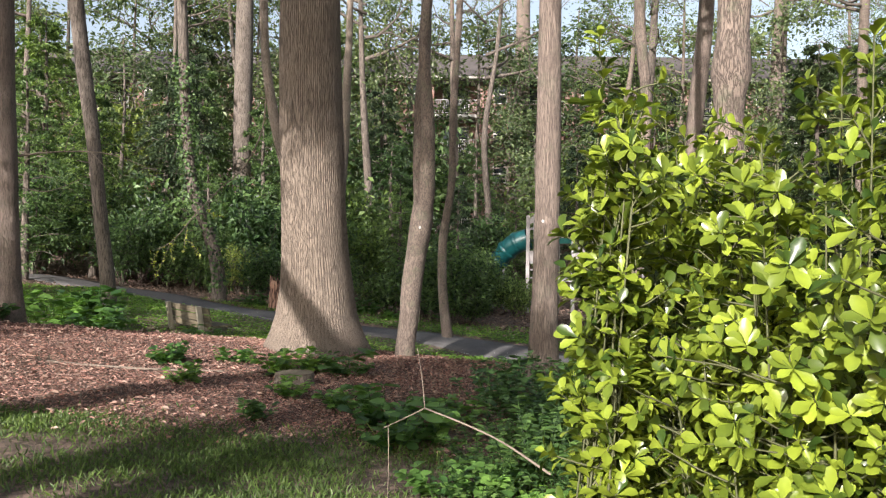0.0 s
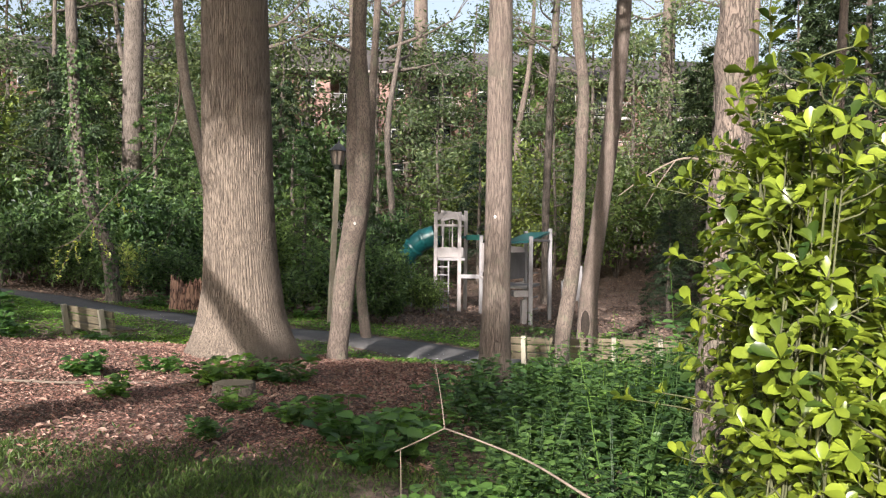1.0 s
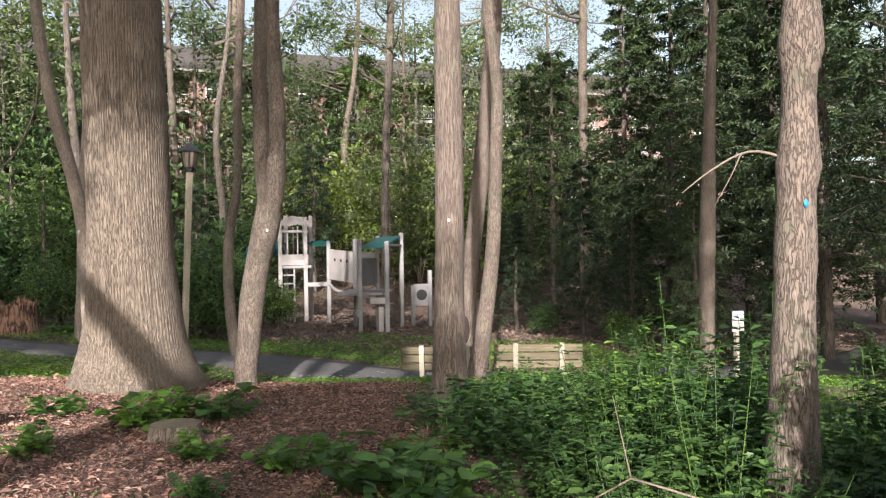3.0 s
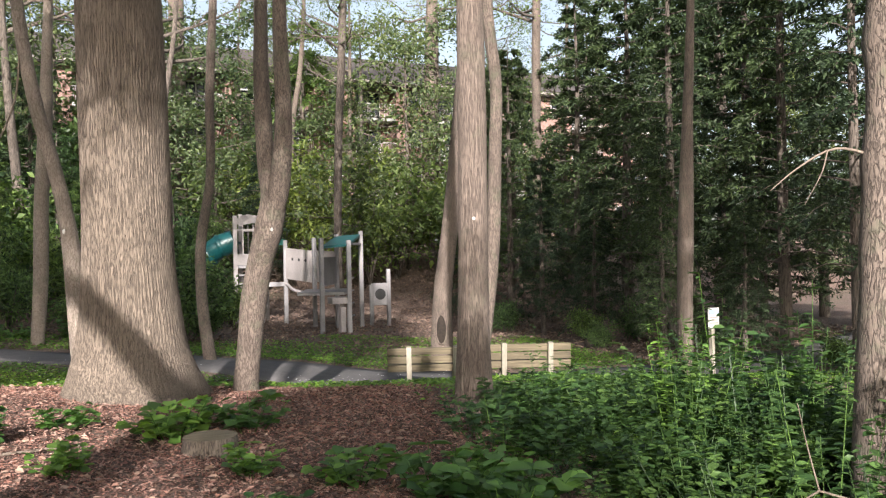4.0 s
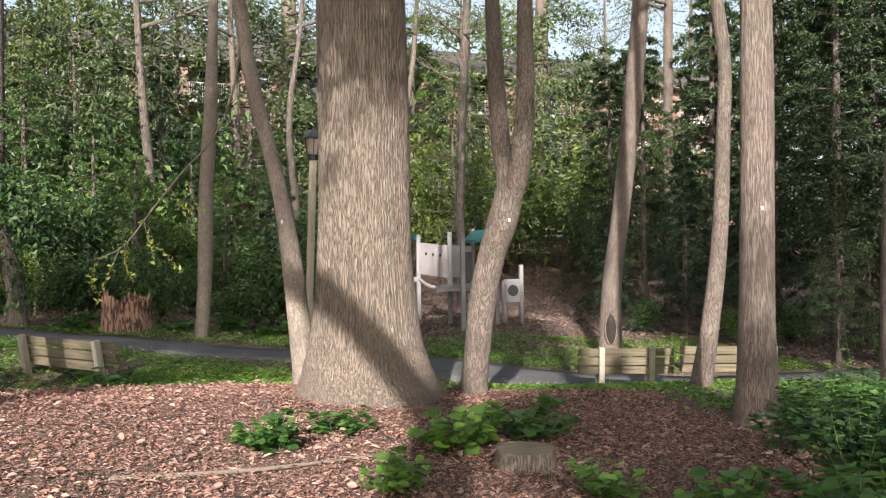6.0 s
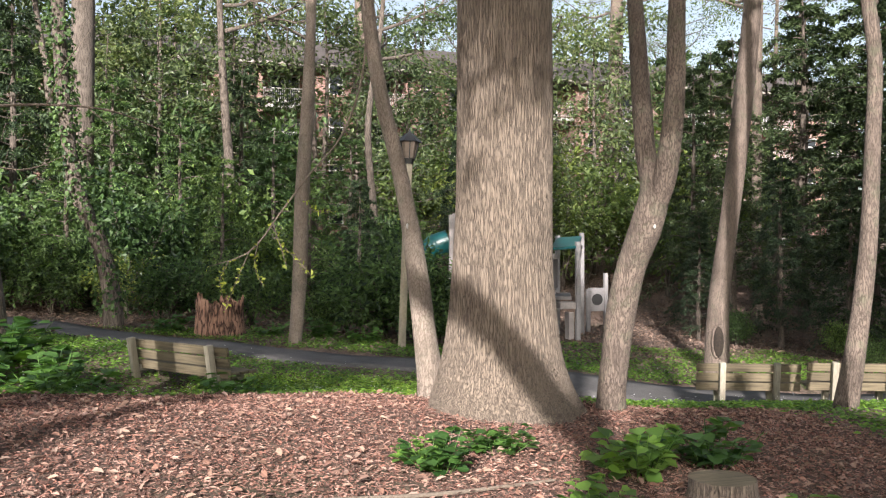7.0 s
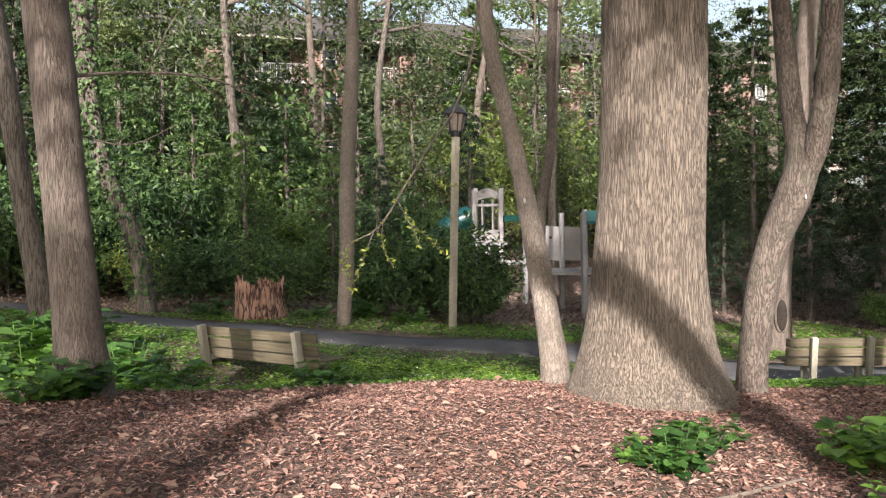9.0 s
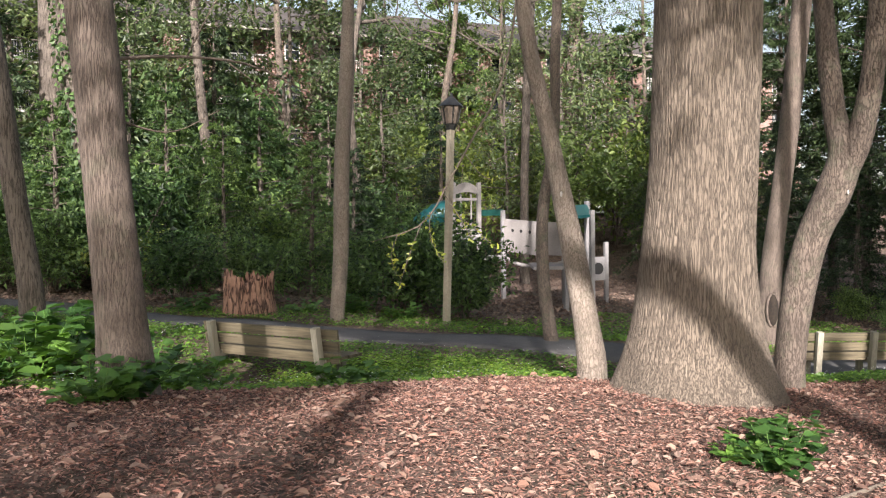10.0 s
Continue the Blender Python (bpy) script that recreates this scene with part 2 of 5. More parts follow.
def wobble(a, seed, scale):
    """Cheap smooth noise on an array of angles or lengths."""
    rng = np.random.default_rng(seed)
    out = np.zeros_like(a, dtype=float)
    for k in range(1, 6):
        out += rng.normal() / k * np.sin(a * scale * k + rng.uniform(0, 6.28))
    return out * 0.4


def spline(points, steps):
    """Smooth way through (x, y, z, r) rows."""
    p = np.asarray(points, float)
    s = np.r_[0, np.cumsum(np.linalg.norm(np.diff(p[:, :3], axis=0), axis=1))]
    u = np.linspace(0, s[-1], steps)
    m = np.gradient(p, s, axis=0)
    i = np.clip(np.searchsorted(s, u, side="right") - 1, 0, len(s) - 2)
    h = (s[i + 1] - s[i])[:, None]
    t = ((u - s[i])[:, None]) / h
    return ((2 * t**3 - 3 * t**2 + 1) * p[i] + (t**3 - 2 * t**2 + t) * h * m[i] + (-2 * t**3 + 3 * t**2) * p[i + 1] + (t**3 - t**2) * h * m[i + 1])


def tube_arrays(points, sides=12, steps=24, rough=0.05, seed=1, ridges=0, ridge_depth=0.0, flare=0.0):
    """A round, slightly uneven stem along (x, y, z, r) rows: vertices and quads."""
    c = spline(points, steps)
    rng = np.random.default_rng(seed)
    d = np.gradient(c[:, :3], axis=0)
    d /= np.linalg.norm(d, axis=1)[:, None] + 1e-9
    ref = np.array([1.0, 0, 0]) if abs(d[:, 0]).mean() < 0.7 else np.array([0, 1.0, 0])
    e1 = ref - d * (d @ ref)[:, None]
    e1 /= np.linalg.norm(e1, axis=1)[:, None]
    e2 = np.cross(d, e1)
    a = np.linspace(0, 2 * math.pi, sides, endpoint=False)
    u = np.linspace(0, 1, steps)
    A, U = np.meshgrid(a, u)
    length = np.linalg.norm(np.diff(c[:, :3], axis=0), axis=1).sum()
    bumpy = np.zeros_like(A)
    for k in range(8):
        n, f = rng.integers(1, 4), rng.uniform(0.3, 2.0) * length
        bumpy += rng.normal() * np.sin(n * A + f * U + rng.uniform(0, 6.28)) / 4
    r = np.maximum(c[:, 3:4], 0.002) * (1 + rough * bumpy)
    if ridges:
        drift = 0.5 * np.sin(U * length * 0.9 + 2 * np.sin(A * 2)) + 0.3 * np.sin(U * length * 2.7 + A * 5)
        saw = np.abs(np.sin(A * ridges / 2 + drift * 1.7 + 0.4 * np.sin(U * length * 5 + A * 9) + 0.15 * np.sin(U * length * 11 - A * 17)))
        r = r + ridge_depth * (saw - 0.6)
    if flare:
        low = np.clip(1 - U * length / 0.95, 0, 1) ** 2
        r = r * (1 + flare * low * (0.45 + 0.55 * np.cos(A * 5 + 0.8 + np.sin(A))))
    v = c[:, None, :3] + r[..., None] * (np.cos(A)[..., None] * e1[:, None] + np.sin(A)[..., None] * e2[:, None])
    i, j = np.meshgrid(np.arange(steps - 1), np.arange(sides), indexing="ij")
    j2 = (j + 1) % sides
    f = np.stack([i * sides + j, i * sides + j2, (i + 1) * sides + j2, (i + 1) * sides + j], -1).reshape(-1, 4)
    return v.reshape(-1, 3), f


def joined(arrays):
    vs, fs, n = [], [], 0
    for v, f in arrays:
        vs.append(v)
        fs.append(f + n)
        n += len(v)
    return np.concatenate(vs), np.concatenate(fs)


def unit(v):
    return v / (np.linalg.norm(v, axis=-1, keepdims=True) + 1e-9)


def blades(at, way, up, length, width, fold=0.25, points=6):
    """Leaf blades at places, along ways: vertices and quads. Six points give a pointed oval, four a lozenge."""
    way, n = unit(way), len(at)
    side = unit(np.cross(way, up))
    nor = np.cross(side, way)
    L, W = np.asarray(length).reshape(-1, 1) * np.ones((n, 1)), np.asarray(width).reshape(-1, 1) * np.ones((n, 1))
    if points == 9:
        # broad rounded blade, widest past the middle, folded along its rib
        def at_u(u, s, drop):
            return at + way * L * u + side * W * s + nor * (W * fold * abs(s) * 2 - L * drop)
        v = np.stack([at, at_u(0.3, 0.2, 0.0), at_u(0.62, 0.48, 0.02), at_u(0.88, 0.36, 0.07), at_u(1.0, 0, 0.12), at_u(0.88, -0.36, 0.07), at_u(0.62, -0.48, 0.02), at_u(0.3, -0.2, 0.0), at_u(0.6, 0, 0.0)], 1)
        k = np.arange(n)[:, None] * 9
        f = np.concatenate([k + np.array([q]) for q in ([0, 1, 2, 8], [8, 2, 3, 4], [0, 8, 6, 7], [8, 4, 5, 6])])
    elif points == 4:
        v = np.stack([at, at + way * L * 0.45 + side * W * 0.5 + nor * W * fold, at + way * L - nor * L * 0.12, at + way * L * 0.45 - side * W * 0.5 + nor * W * fold], 1)
        f = np.arange(n * 4).reshape(-1, 4)
    else:
        v = np.stack([at,
                      at + way * L * 0.30 + side * W * 0.44 + nor * W * fold, at + way * L * 0.72 + side * W * 0.40 + nor * (W * fold - L * 0.06),
                      at + way * L - nor * L * 0.14,
                      at + way * L * 0.72 - side * W * 0.40 + nor * (W * fold - L * 0.06), at + way * L * 0.30 - side * W * 0.44 + nor * W * fold], 1)
        k = np.arange(n)[:, None] * 6
        f = np.concatenate([k + np.array([[0, 1, 2, 3]]), k + np.array([[0, 3, 4, 5]])])
    return v.reshape(-1, 3), f


def foliage(name, centres, per, spread, size, seed, flat=0.5, points=4, slim=0.5):
    """Clumps of leaves about given centres."""
    rng = np.random.default_rng(seed)
    c = np.repeat(np.asarray(centres, float), per, axis=0)
    at = c + rng.normal(size=c.shape) * spread * np.array([1, 1, flat])
    way = unit((at - c) + rng.normal(size=c.shape) * spread * 0.8 + np.array([0, 0, -0.1 * spread]))
    up = unit(rng.normal(size=c.shape) * 0.55 + np.array([0, 0, 1.0]))
    L = size * rng.uniform(0.6, 1.25, len(c))
    v, f = blades(at, way, up, L, L * slim, 0.18, points)
    return raw_mesh(name, v, f)


def branching(base, top, r, seed, count=7, reach=2.0, low=0.35, levels=2, rise=0.5):
    """Limbs from a stem that runs base to top: tube arrays and the twig ends."""
    rng = np.random.default_rng(seed)
    base, top = np.asarray(base, float), np.asarray(top, float)
    arrays, ends = [], []
    for i in range(count):
        u = low + (1 - low) * (i + rng.uniform(0.1, 0.9)) / count
        p = base + (top - base) * u
        a = rng.uniform(0, 6.28)
        span = reach * (1.15 - 0.6 * u) * rng.uniform(0.7, 1.2)
        way = np.array([math.cos(a), math.sin(a), rise * rng.uniform(0.3, 1.3)])
        q = p + way * span
        mid = (p + q) / 2 + rng.normal(size=3) * span * 0.08 - np.array([0, 0, 0.05 * span])
        rr = r * (1.1 - u) * 0.6 + 0.008
        arrays.append(tube_arrays([(*p, rr), (*mid, rr * 0.7), (*q, rr * 0.25)], 5, 6, 0.05, seed + i))
        for k in range(levels * 3):
            s = rng.uniform(0.3, 1.0)
            b = (p + (mid - p) * s * 2) if s < 0.5 else (mid + (q - mid) * (s - 0.5) * 2)
            e = b + (way * 0.5 + rng.normal(size=3) * 0.55) * span * 0.42
            arrays.append(tube_arrays([(*b, rr * 0.4), (*((b + e) / 2 + rng.normal(size=3) * span * 0.04), rr * 0.28), (*e, rr * 0.1)], 4, 4, 0.0, seed))
            ends.append(e)
            ends.append((b + e) / 2)
        ends.append(q)
    return arrays, np.array(ends)


# ---- ground, path ----
def ground_sheet():
    xs = np.unique(np.r_[np.linspace(-400, -40, 19), np.linspace(-40, -14, 27), np.linspace(-14, 14, 141), np.linspace(14, 40, 27), np.linspace(40, 400, 19)])
    ys = np.unique(np.r_[np.linspace(-400, -20, 20), np.linspace(-20, 2, 23), np.linspace(2, 24, 111), np.linspace(24, 70, 47), np.linspace(70, 500, 22)])
    X, Y = np.meshgrid(xs, ys)
    Z = ground_z(X, Y)
    v = np.stack([X, Y, Z], -1).reshape(-1, 3)
    i, j = np.meshgrid(np.arange(len(ys) - 1), np.arange(len(xs) - 1), indexing="ij")
    w = len(xs)
    f = np.stack([i * w + j, i * w + j + 1, (i + 1) * w + j + 1, (i + 1) * w + j], -1).reshape(-1, 4)
    return raw_mesh("ground", v, f, True)


def soil():
    m, ns, ls, b = material("leaf_litter_soil")
    tc = ns.new("ShaderNodeTexCoord")
    v = node(ns, "ShaderNodeTexVoronoi", Scale=22.0)
    v.feature = "F1"
    a = node(ns, "ShaderNodeTexNoise", Scale=9.0, Detail=8.0, Roughness=0.75)
    d = node(ns, "ShaderNodeTexNoise", Scale=0.35, Detail=5.0, Roughness=0.6)
    for n in (v, a, d):
        ls.new(tc.outputs["Object"], n.inputs["Vector"])
    piece = ramp(ns, ls, v.outputs["Color"], [(0.1, (0.08, 0.055, 0.042)), (0.45, (0.15, 0.10, 0.078)), (0.8, (0.24, 0.165, 0.13))])
    g = ramp(ns, ls, a.outputs["Fac"], [(0.3, (0.45, 0.43, 0.42)), (0.7, (1.1, 1.08, 1.05))])
    c = mixed(ns, ls, 0.9, piece.outputs[0], g.outputs[0], "MULTIPLY")
    k = ramp(ns, ls, d.outputs["Fac"], [(0.52, (0, 0, 0)), (0.68, (0.6, 0.6, 0.6))])
    c = mixed(ns, ls, k.outputs[0], c, (0.07, 0.075, 0.035))
    ls.new(c, b.inputs["Base Color"])
    b.inputs["Roughness"].default_value = 0.95
    bp = node(ns, "ShaderNodeBump", Strength=0.9, Distance=0.03)
    ls.new(a.outputs["Fac"], bp.inputs["Height"])
    ls.new(bp.outputs[0], b.inputs["Normal"])
    return m


ground = tagged(part("ground", ground_sheet(), soil()), "brown woodland floor of soil and leaf litter", "ground", kind="structure")

PATH = [(-40, 44, 0, 1.0), (-22, 34.5, 0, 1.0), (-14, 29.3, 0, 1.0), (-9, 26.0, 0, 1.0), (-6.2, 23.6, 0, 0.85), (-3.5, 21.6, 0, 0.78), (-0.8, 20.3, 0, 0.78), (1.5, 19.0, 0, 0.85), (4, 18.0, 0, 1.0), (7, 17.6, 0, 1.0), (11, 18.4, 0, 1.0), (18, 20.5, 0, 1.0), (34, 27, 0, 1.0)]


def path_mesh():
    c = spline(PATH, 160)
    d = unit(np.gradient(c[:, :2], axis=0))
    side = np.stack([-d[:, 1], d[:, 0]], 1)
    rows = []
    for s in (-1.0, -0.98, -0.5, 0.0, 0.5, 0.98, 1.0):
        edge = wobble(np.arange(len(c)) * 0.35, int(s * 10) + 40, 1.0) * 0.05 * (abs(s) > 0.9)
        p = c[:, :2] + side * (c[:, 3] * s + edge)[:, None]
        z = ground_z(p[:, 0], p[:, 1]) + (0.03 + 0.015 * (1 - s * s) if abs(s) < 0.99 else -0.06)
        rows.append(np.c_[p, z])
    v = np.stack(rows, 1).reshape(-1, 3)
    i, j = np.meshgrid(np.arange(len(c) - 1), np.arange(6), indexing="ij")
    f = np.stack([i * 7 + j, (i + 1) * 7 + j, (i + 1) * 7 + j + 1, i * 7 + j + 1], -1).reshape(-1, 4)
    return raw_mesh("path", v, f[:, ::-1], True)


tagged(part("footpath", path_mesh(), ASPHALT), "worn dark grey asphalt footpath through the trees", "path", kind="structure")


# ---- trees ----
def crown_set(seed, height, reach, count, per, size, mat, name="crown", spread=0.45, low=0.3):
    """A bare limb mesh and a leaf mesh to share among trees; the stem runs up z from 0 to height."""
    arr, ends = branching((0, 0, 0), (0, 0, height), 0.16, seed, count, reach, low, 2, 0.55)
    limbs = raw_mesh("limbs", *joined(arr), True)
    leaves = foliage(name, ends, per, spread, size, seed + 1, 0.7)
    leaves.materials.append(mat)
    return limbs, leaves


TREES = []


def tree(rows, label, mat, sides=20, steps=40, seed=1, crown=None, crown_at=6.0, crown_scale=1.0, height=15.0, ridges=0, ridge_depth=0.0, flare=0.0, fork=None, name="tree", rough=0.04):
    rows = [tuple(r) for r in rows]
    if rows[0][2] > rows[-1][2]:
        rows = rows[::-1]
    bx, by = rows[0][:2]
    bz = float(ground_z(bx, by))
    rows = [(bx, by, bz - 0.15, rows[0][3] * 1.08)] + [r for r in rows if r[2] > bz + 0.1]
    x, y, z, r = rows[-1]
    px, py, pz, _ = rows[-2]
    if z < height:
        k = min(1.0, 1.5 / max(0.5, z - pz))
        rows.append((x + (x - px) * k * 0.8, y + (y - py) * k * 0.8, z + 1.8, r * 0.93))
        rows.append((rows[-1][0] + (x - px) * 0.4, rows[-1][1] + (y - py) * 0.4, max(height, z + 4), r * 0.45))
    t = thing(name, (bx, by, bz), label, "tree")
    local = [(a - bx, b - by, c - bz, d) for a, b, c, d in rows]
    arr = [tube_arrays(local, sides, steps, rough, seed, ridges, ridge_depth, flare)]
    if fork:
        f = [(a - bx, b - by, c - bz, d) for a, b, c, d in fork]
        x, y, z, r = f[-1]
        f.append((x + 0.2, y, z + 2.0, r * 0.85))
        f.append((x + 0.5, y, z + 7.0, r * 0.4))
        arr.append(tube_arrays(f, sides, steps, rough, seed + 5))
    part("trunk", raw_mesh("trunk", *joined(arr), True), mat, t)
    TREES.append(t)
    if crown:
        limbs, leaves = crown
        rng = random.Random(seed)
        c = spline(local, 60)
        k = int(np.argmin(abs(c[:, 2] - crown_at)))
        m = pose(c[k, 0], c[k, 1], c[k, 2], 0, 0, rng.uniform(0, 360)) @ Matrix.Diagonal((crown_scale, crown_scale, crown_scale * rng.uniform(0.9, 1.15), 1))
        a = part("branchwork", limbs, mat, t, kind="stuff")
        b = part("crown", leaves, None, t, kind="stuff")
        a.matrix_basis = b.matrix_basis = m
    return t


AIRY = crown_set(11, 9.0, 3.2, 13, 13, 0.13, CANOPY, spread=0.3)
AIRY_TWO = crown_set(23, 9.0, 3.0, 12, 14, 0.13, CANOPY, spread=0.3)
FRESH = crown_set(31, 8.0, 2.8, 13, 16, 0.14, SPRING)
THICK = crown_set(47, 9.0, 3.4, 18, 60, 0.22, CANOPY, spread=0.6)
DAPPLE = crown_set(61, 9.0, 4.0, 16, 18, 0.24, CANOPY, spread=0.5)
DAPPLE_TWO = crown_set(67, 9.0, 3.8, 14, 17, 0.24, CANOPY, spread=0.5)
for c in (AIRY, AIRY_TWO, FRESH, THICK, DAPPLE, DAPPLE_TWO):
    c[0].materials.append(DARK_BARK)

# the great oak and the trunks about it
tree([(-2.08, 13.12, 4.5, 0.47), (-2.06, 13.17, 3.3, 0.487), (-2.02, 13.28, 1.95, 0.503), (-2.0, 13.36, 1.39, 0.53), (-1.98, 13.41, 0.93, 0.578), (-1.98, 13.43, 0.54, 0.64), (-1.98, 13.44, 0.25, 0.72), (-1.98, 13.44, 0.02, 0.80)],
     "thick old oak trunk with deeply furrowed grey-brown bark and flaring roots", OAK_BARK, 360, 220, 3, DAPPLE, 8.5, 1.3, 20, 90, 0.013, 0.14, rough=0.018)
tree([(-0.6, 13.66, -0.3, 0.172), (-0.59, 13.66, 0.0, 0.163), (-0.53, 13.66, 0.5, 0.159), (-0.49, 13.59, 1.0, 0.168), (-0.42, 13.48, 1.5, 0.163), (-0.34, 13.26, 2.0, 0.176), (-0.31, 13.18, 2.3, 0.159), (-0.37, 13.25, 2.7, 0.114), (-0.38, 13.29, 3.0, 0.112), (-0.38, 13.36, 3.5, 0.105), (-0.38, 13.42, 4.0, 0.096), (-0.34, 13.55, 4.5, 0.088)],
     "slender forked tree with smooth tan-grey bark leaning aside", SMOOTH_BARK, 40, 120, 7, DAPPLE_TWO, 8.5, 0.8, 13, rough=0.06,
     fork=[(-0.32, 13.2, 2.05, 0.112), (-0.27, 13.07, 2.4, 0.129), (-0.25, 12.95, 2.85, 0.114), (-0.25, 12.86, 3.45, 0.101), (-0.29, 12.78, 4.0, 0.093), (-0.32, 12.7, 4.5, 0.084)])
tree([(-2.44, 14.6, 0.11, 0.165), (-2.49, 14.63, 0.57, 0.137), (-2.54, 14.8, 1.36, 0.124), (-2.62, 14.97, 2.14, 0.105), (-2.77, 15.01, 2.87, 0.096), (-2.92, 15.02, 3.46, 0.092), (-3.05, 14.97, 4.11, 0.086), (-3.14, 14.92, 4.77, 0.08)],
     "thin leaning tree trunk with a white paint mark", SUNLIT_BARK, 28, 80, 9, DAPPLE, 8.0, 0.6, 12, rough=0.06)
tree([(1.31, 10.99, -0.21, 0.22), (1.32, 10.99, 0.58, 0.183), (1.34, 10.99, 1.88, 0.163), (1.35, 10.98, 3.19, 0.157), (1.35, 10.98, 4.49, 0.143)],
     "straight tree trunk with furrowed pinkish-brown bark and a small round tag", GREY_BARK, 48, 90, 13, DAPPLE, 8.5, 0.9, 16, 20, 0.006)
tree([(2.12, 6.62, 0.0, 0.19), (2.13, 6.62, 0.58, 0.166), (2.14, 6.62, 0.97, 0.148), (2.155, 6.61, 1.45, 0.138), (2.16, 6.61, 1.59, 0.148), (2.165, 6.61, 1.73, 0.136), (2.18, 6.61, 2.05, 0.133), (2.19, 6.6, 2.19, 0.150), (2.195, 6.6, 2.32, 0.133), (2.215, 6.6, 2.9, 0.131), (2.22, 6.59, 3.04, 0.160), (2.225, 6.59, 3.18, 0.130), (2.24, 6.59, 3.6, 0.127)],
     "pale pinkish tree trunk with knots and a blue paint mark", SMOOTH_BARK, 48, 90, 17, DAPPLE_TWO, 8.0, 0.8, 14)
tree([(-7.17, 14.11, 0.30, 0.257), (-7.21, 14.13, 0.78, 0.208), (-7.26, 14.17, 1.52, 0.191), (-7.31, 14.21, 2.25, 0.186), (-7.36, 14.24, 2.99, 0.191), (-7.42, 14.28, 3.72, 0.191)],
     "brown tree trunk with peeling furrowed bark among weeds", GREY_BARK, 64, 90, 19, DAPPLE, 8.5, 0.9, 15, 24, 0.007)
tree([(2.87, 13.97, -0.51, 0.152), (3.02, 13.92, 0.36, 0.129), (3.17, 13.88, 1.5, 0.114), (3.25, 13.86, 3.01, 0.099), (3.28, 13.86, 4.3, 0.091), (3.21, 13.89, 4.91, 0.091)],
     "thin bent pinkish tree trunk behind the bench", SMOOTH_BARK, 24, 50, 23, DAPPLE_TWO, 8.0, 0.7, 13)
tree([(5.4, 20.38, -0.85, 0.255), (5.46, 20.37, 0.56, 0.219), (5.64, 20.32, 2.02, 0.195), (5.86, 20.25, 3.84, 0.195), (6.07, 20.19, 5.91, 0.195), (6.16, 20.17, 6.88, 0.182)],
     "dark grey tree trunk with a hollow at its foot", GREY_BARK, 28, 50, 29, DAPPLE_TWO, 10.0, 0.9, 16)
tree([(-3.0, 23.29, -0.3, 0.131), (-2.89, 23.25, 1.13, 0.155), (-2.84, 23.22, 2.92, 0.155), (-2.73, 23.18, 4.7, 0.143), (-2.66, 23.15, 6.49, 0.107), (-2.63, 23.14, 7.21, 0.095)],
     "pale sunlit slim tree trunk beside the path", SUNLIT_BARK, 20, 50, 31, AIRY_TWO, 7.5, 0.8, 14)
tree([(0.15, 20.07, -0.48, 0.124), (0.0, 20.12, 0.65, 0.113), (-0.0, 20.11, 1.89, 0.105), (0.17, 20.03, 3.01, 0.09), (0.2, 19.99, 4.7, 0.09), (0.31, 19.92, 6.96, 0.079)],
     "thin crooked sapling trunk beside the path", SMOOTH_BARK, 16, 50, 37, FRESH, 8.0, 0.6, 12)
tree([(-8.36, 21.25, 0.31, 0.2), (-8.55, 21.25, 2.08, 0.17), (-8.78, 21.25, 4.19, 0.17), (-9.09, 21.25, 6.31, 0.184), (-9.25, 21.25, 7.72, 0.184)],
     "dark leaning tree trunk at the wood's edge", DARK_BARK, 24, 50, 41, AIRY, 9.0, 0.9, 15)
tree([(-6.82, 25.96, 0.24, 0.22), (-7.07, 25.96, 1.7, 0.19), (-7.6, 25.96, 3.08, 0.173), (-7.85, 25.96, 4.8, 0.155), (-8.0, 25.96, 7.39, 0.155), (-8.07, 25.96, 9.12, 0.155)],
     "dark curved tree trunk hung with ivy", DARK_BARK, 20, 50, 43, AIRY_TWO, 8.0, 0.9, 15)
tree([(-8.7, 36.4, 1.0, 0.43), (-8.68, 36.36, 3.93, 0.388), (-8.64, 36.37, 8.04, 0.388), (-8.6, 36.37, 11.46, 0.365)],
     "thick dark distant tree trunk", DARK_BARK, 20, 40, 53, AIRY, 13.0, 1.2, 20)
tree([(5.24, 57.2, 2.2, 0.55), (5.24, 57.22, 3.36, 0.529), (5.18, 57.25, 10.55, 0.529), (5.23, 57.26, 18.11, 0.454)],
     "tall grey tree trunk before the brick building", GREY_BARK, 16, 40, 59, AIRY, 16.0, 1.4, 24)
tree([(8.93, 38.01, 0.2, 0.19), (8.93, 38.01, 2.42, 0.172), (9.04, 37.92, 6.84, 0.172), (9.25, 37.77, 11.5, 0.17)],
     "slim dark tree trunk behind the playground", DARK_BARK, 14, 30, 61, FRESH, 9.0, 0.8, 17)
tree([(20.88, 54.53, 1.5, 0.45), (20.88, 54.53, 2.69, 0.43), (21.19, 54.61, 8.61, 0.52), (21.54, 54.73, 15.9, 0.45)],
     "tall pale sunlit tree trunk on the far slope", SMOOTH_BARK, 14, 30, 67, FRESH, 12.0, 1.3, 22)
tree([(16.73, 34.08, -0.9, 0.23), (16.73, 34.08, 6.65, 0.194), (16.74, 34.04, 9.57, 0.194), (16.78, 33.99, 12.48, 0.18)],
     "slim pale tree trunk behind the evergreens", SMOOTH_BARK, 14, 30, 71, FRESH, 10.0, 1.0, 17)
tree([(9.19, 16.5, -0.9, 0.17), (9.23, 16.46, 2.04, 0.161), (9.31, 16.39, 4.8, 0.104), (9.38, 16.35, 6.64, 0.081)],
     "slim grey tree trunk at the evergreens' edge", GREY_BARK, 16, 40, 73, AIRY, 8.0, 0.6, 12)


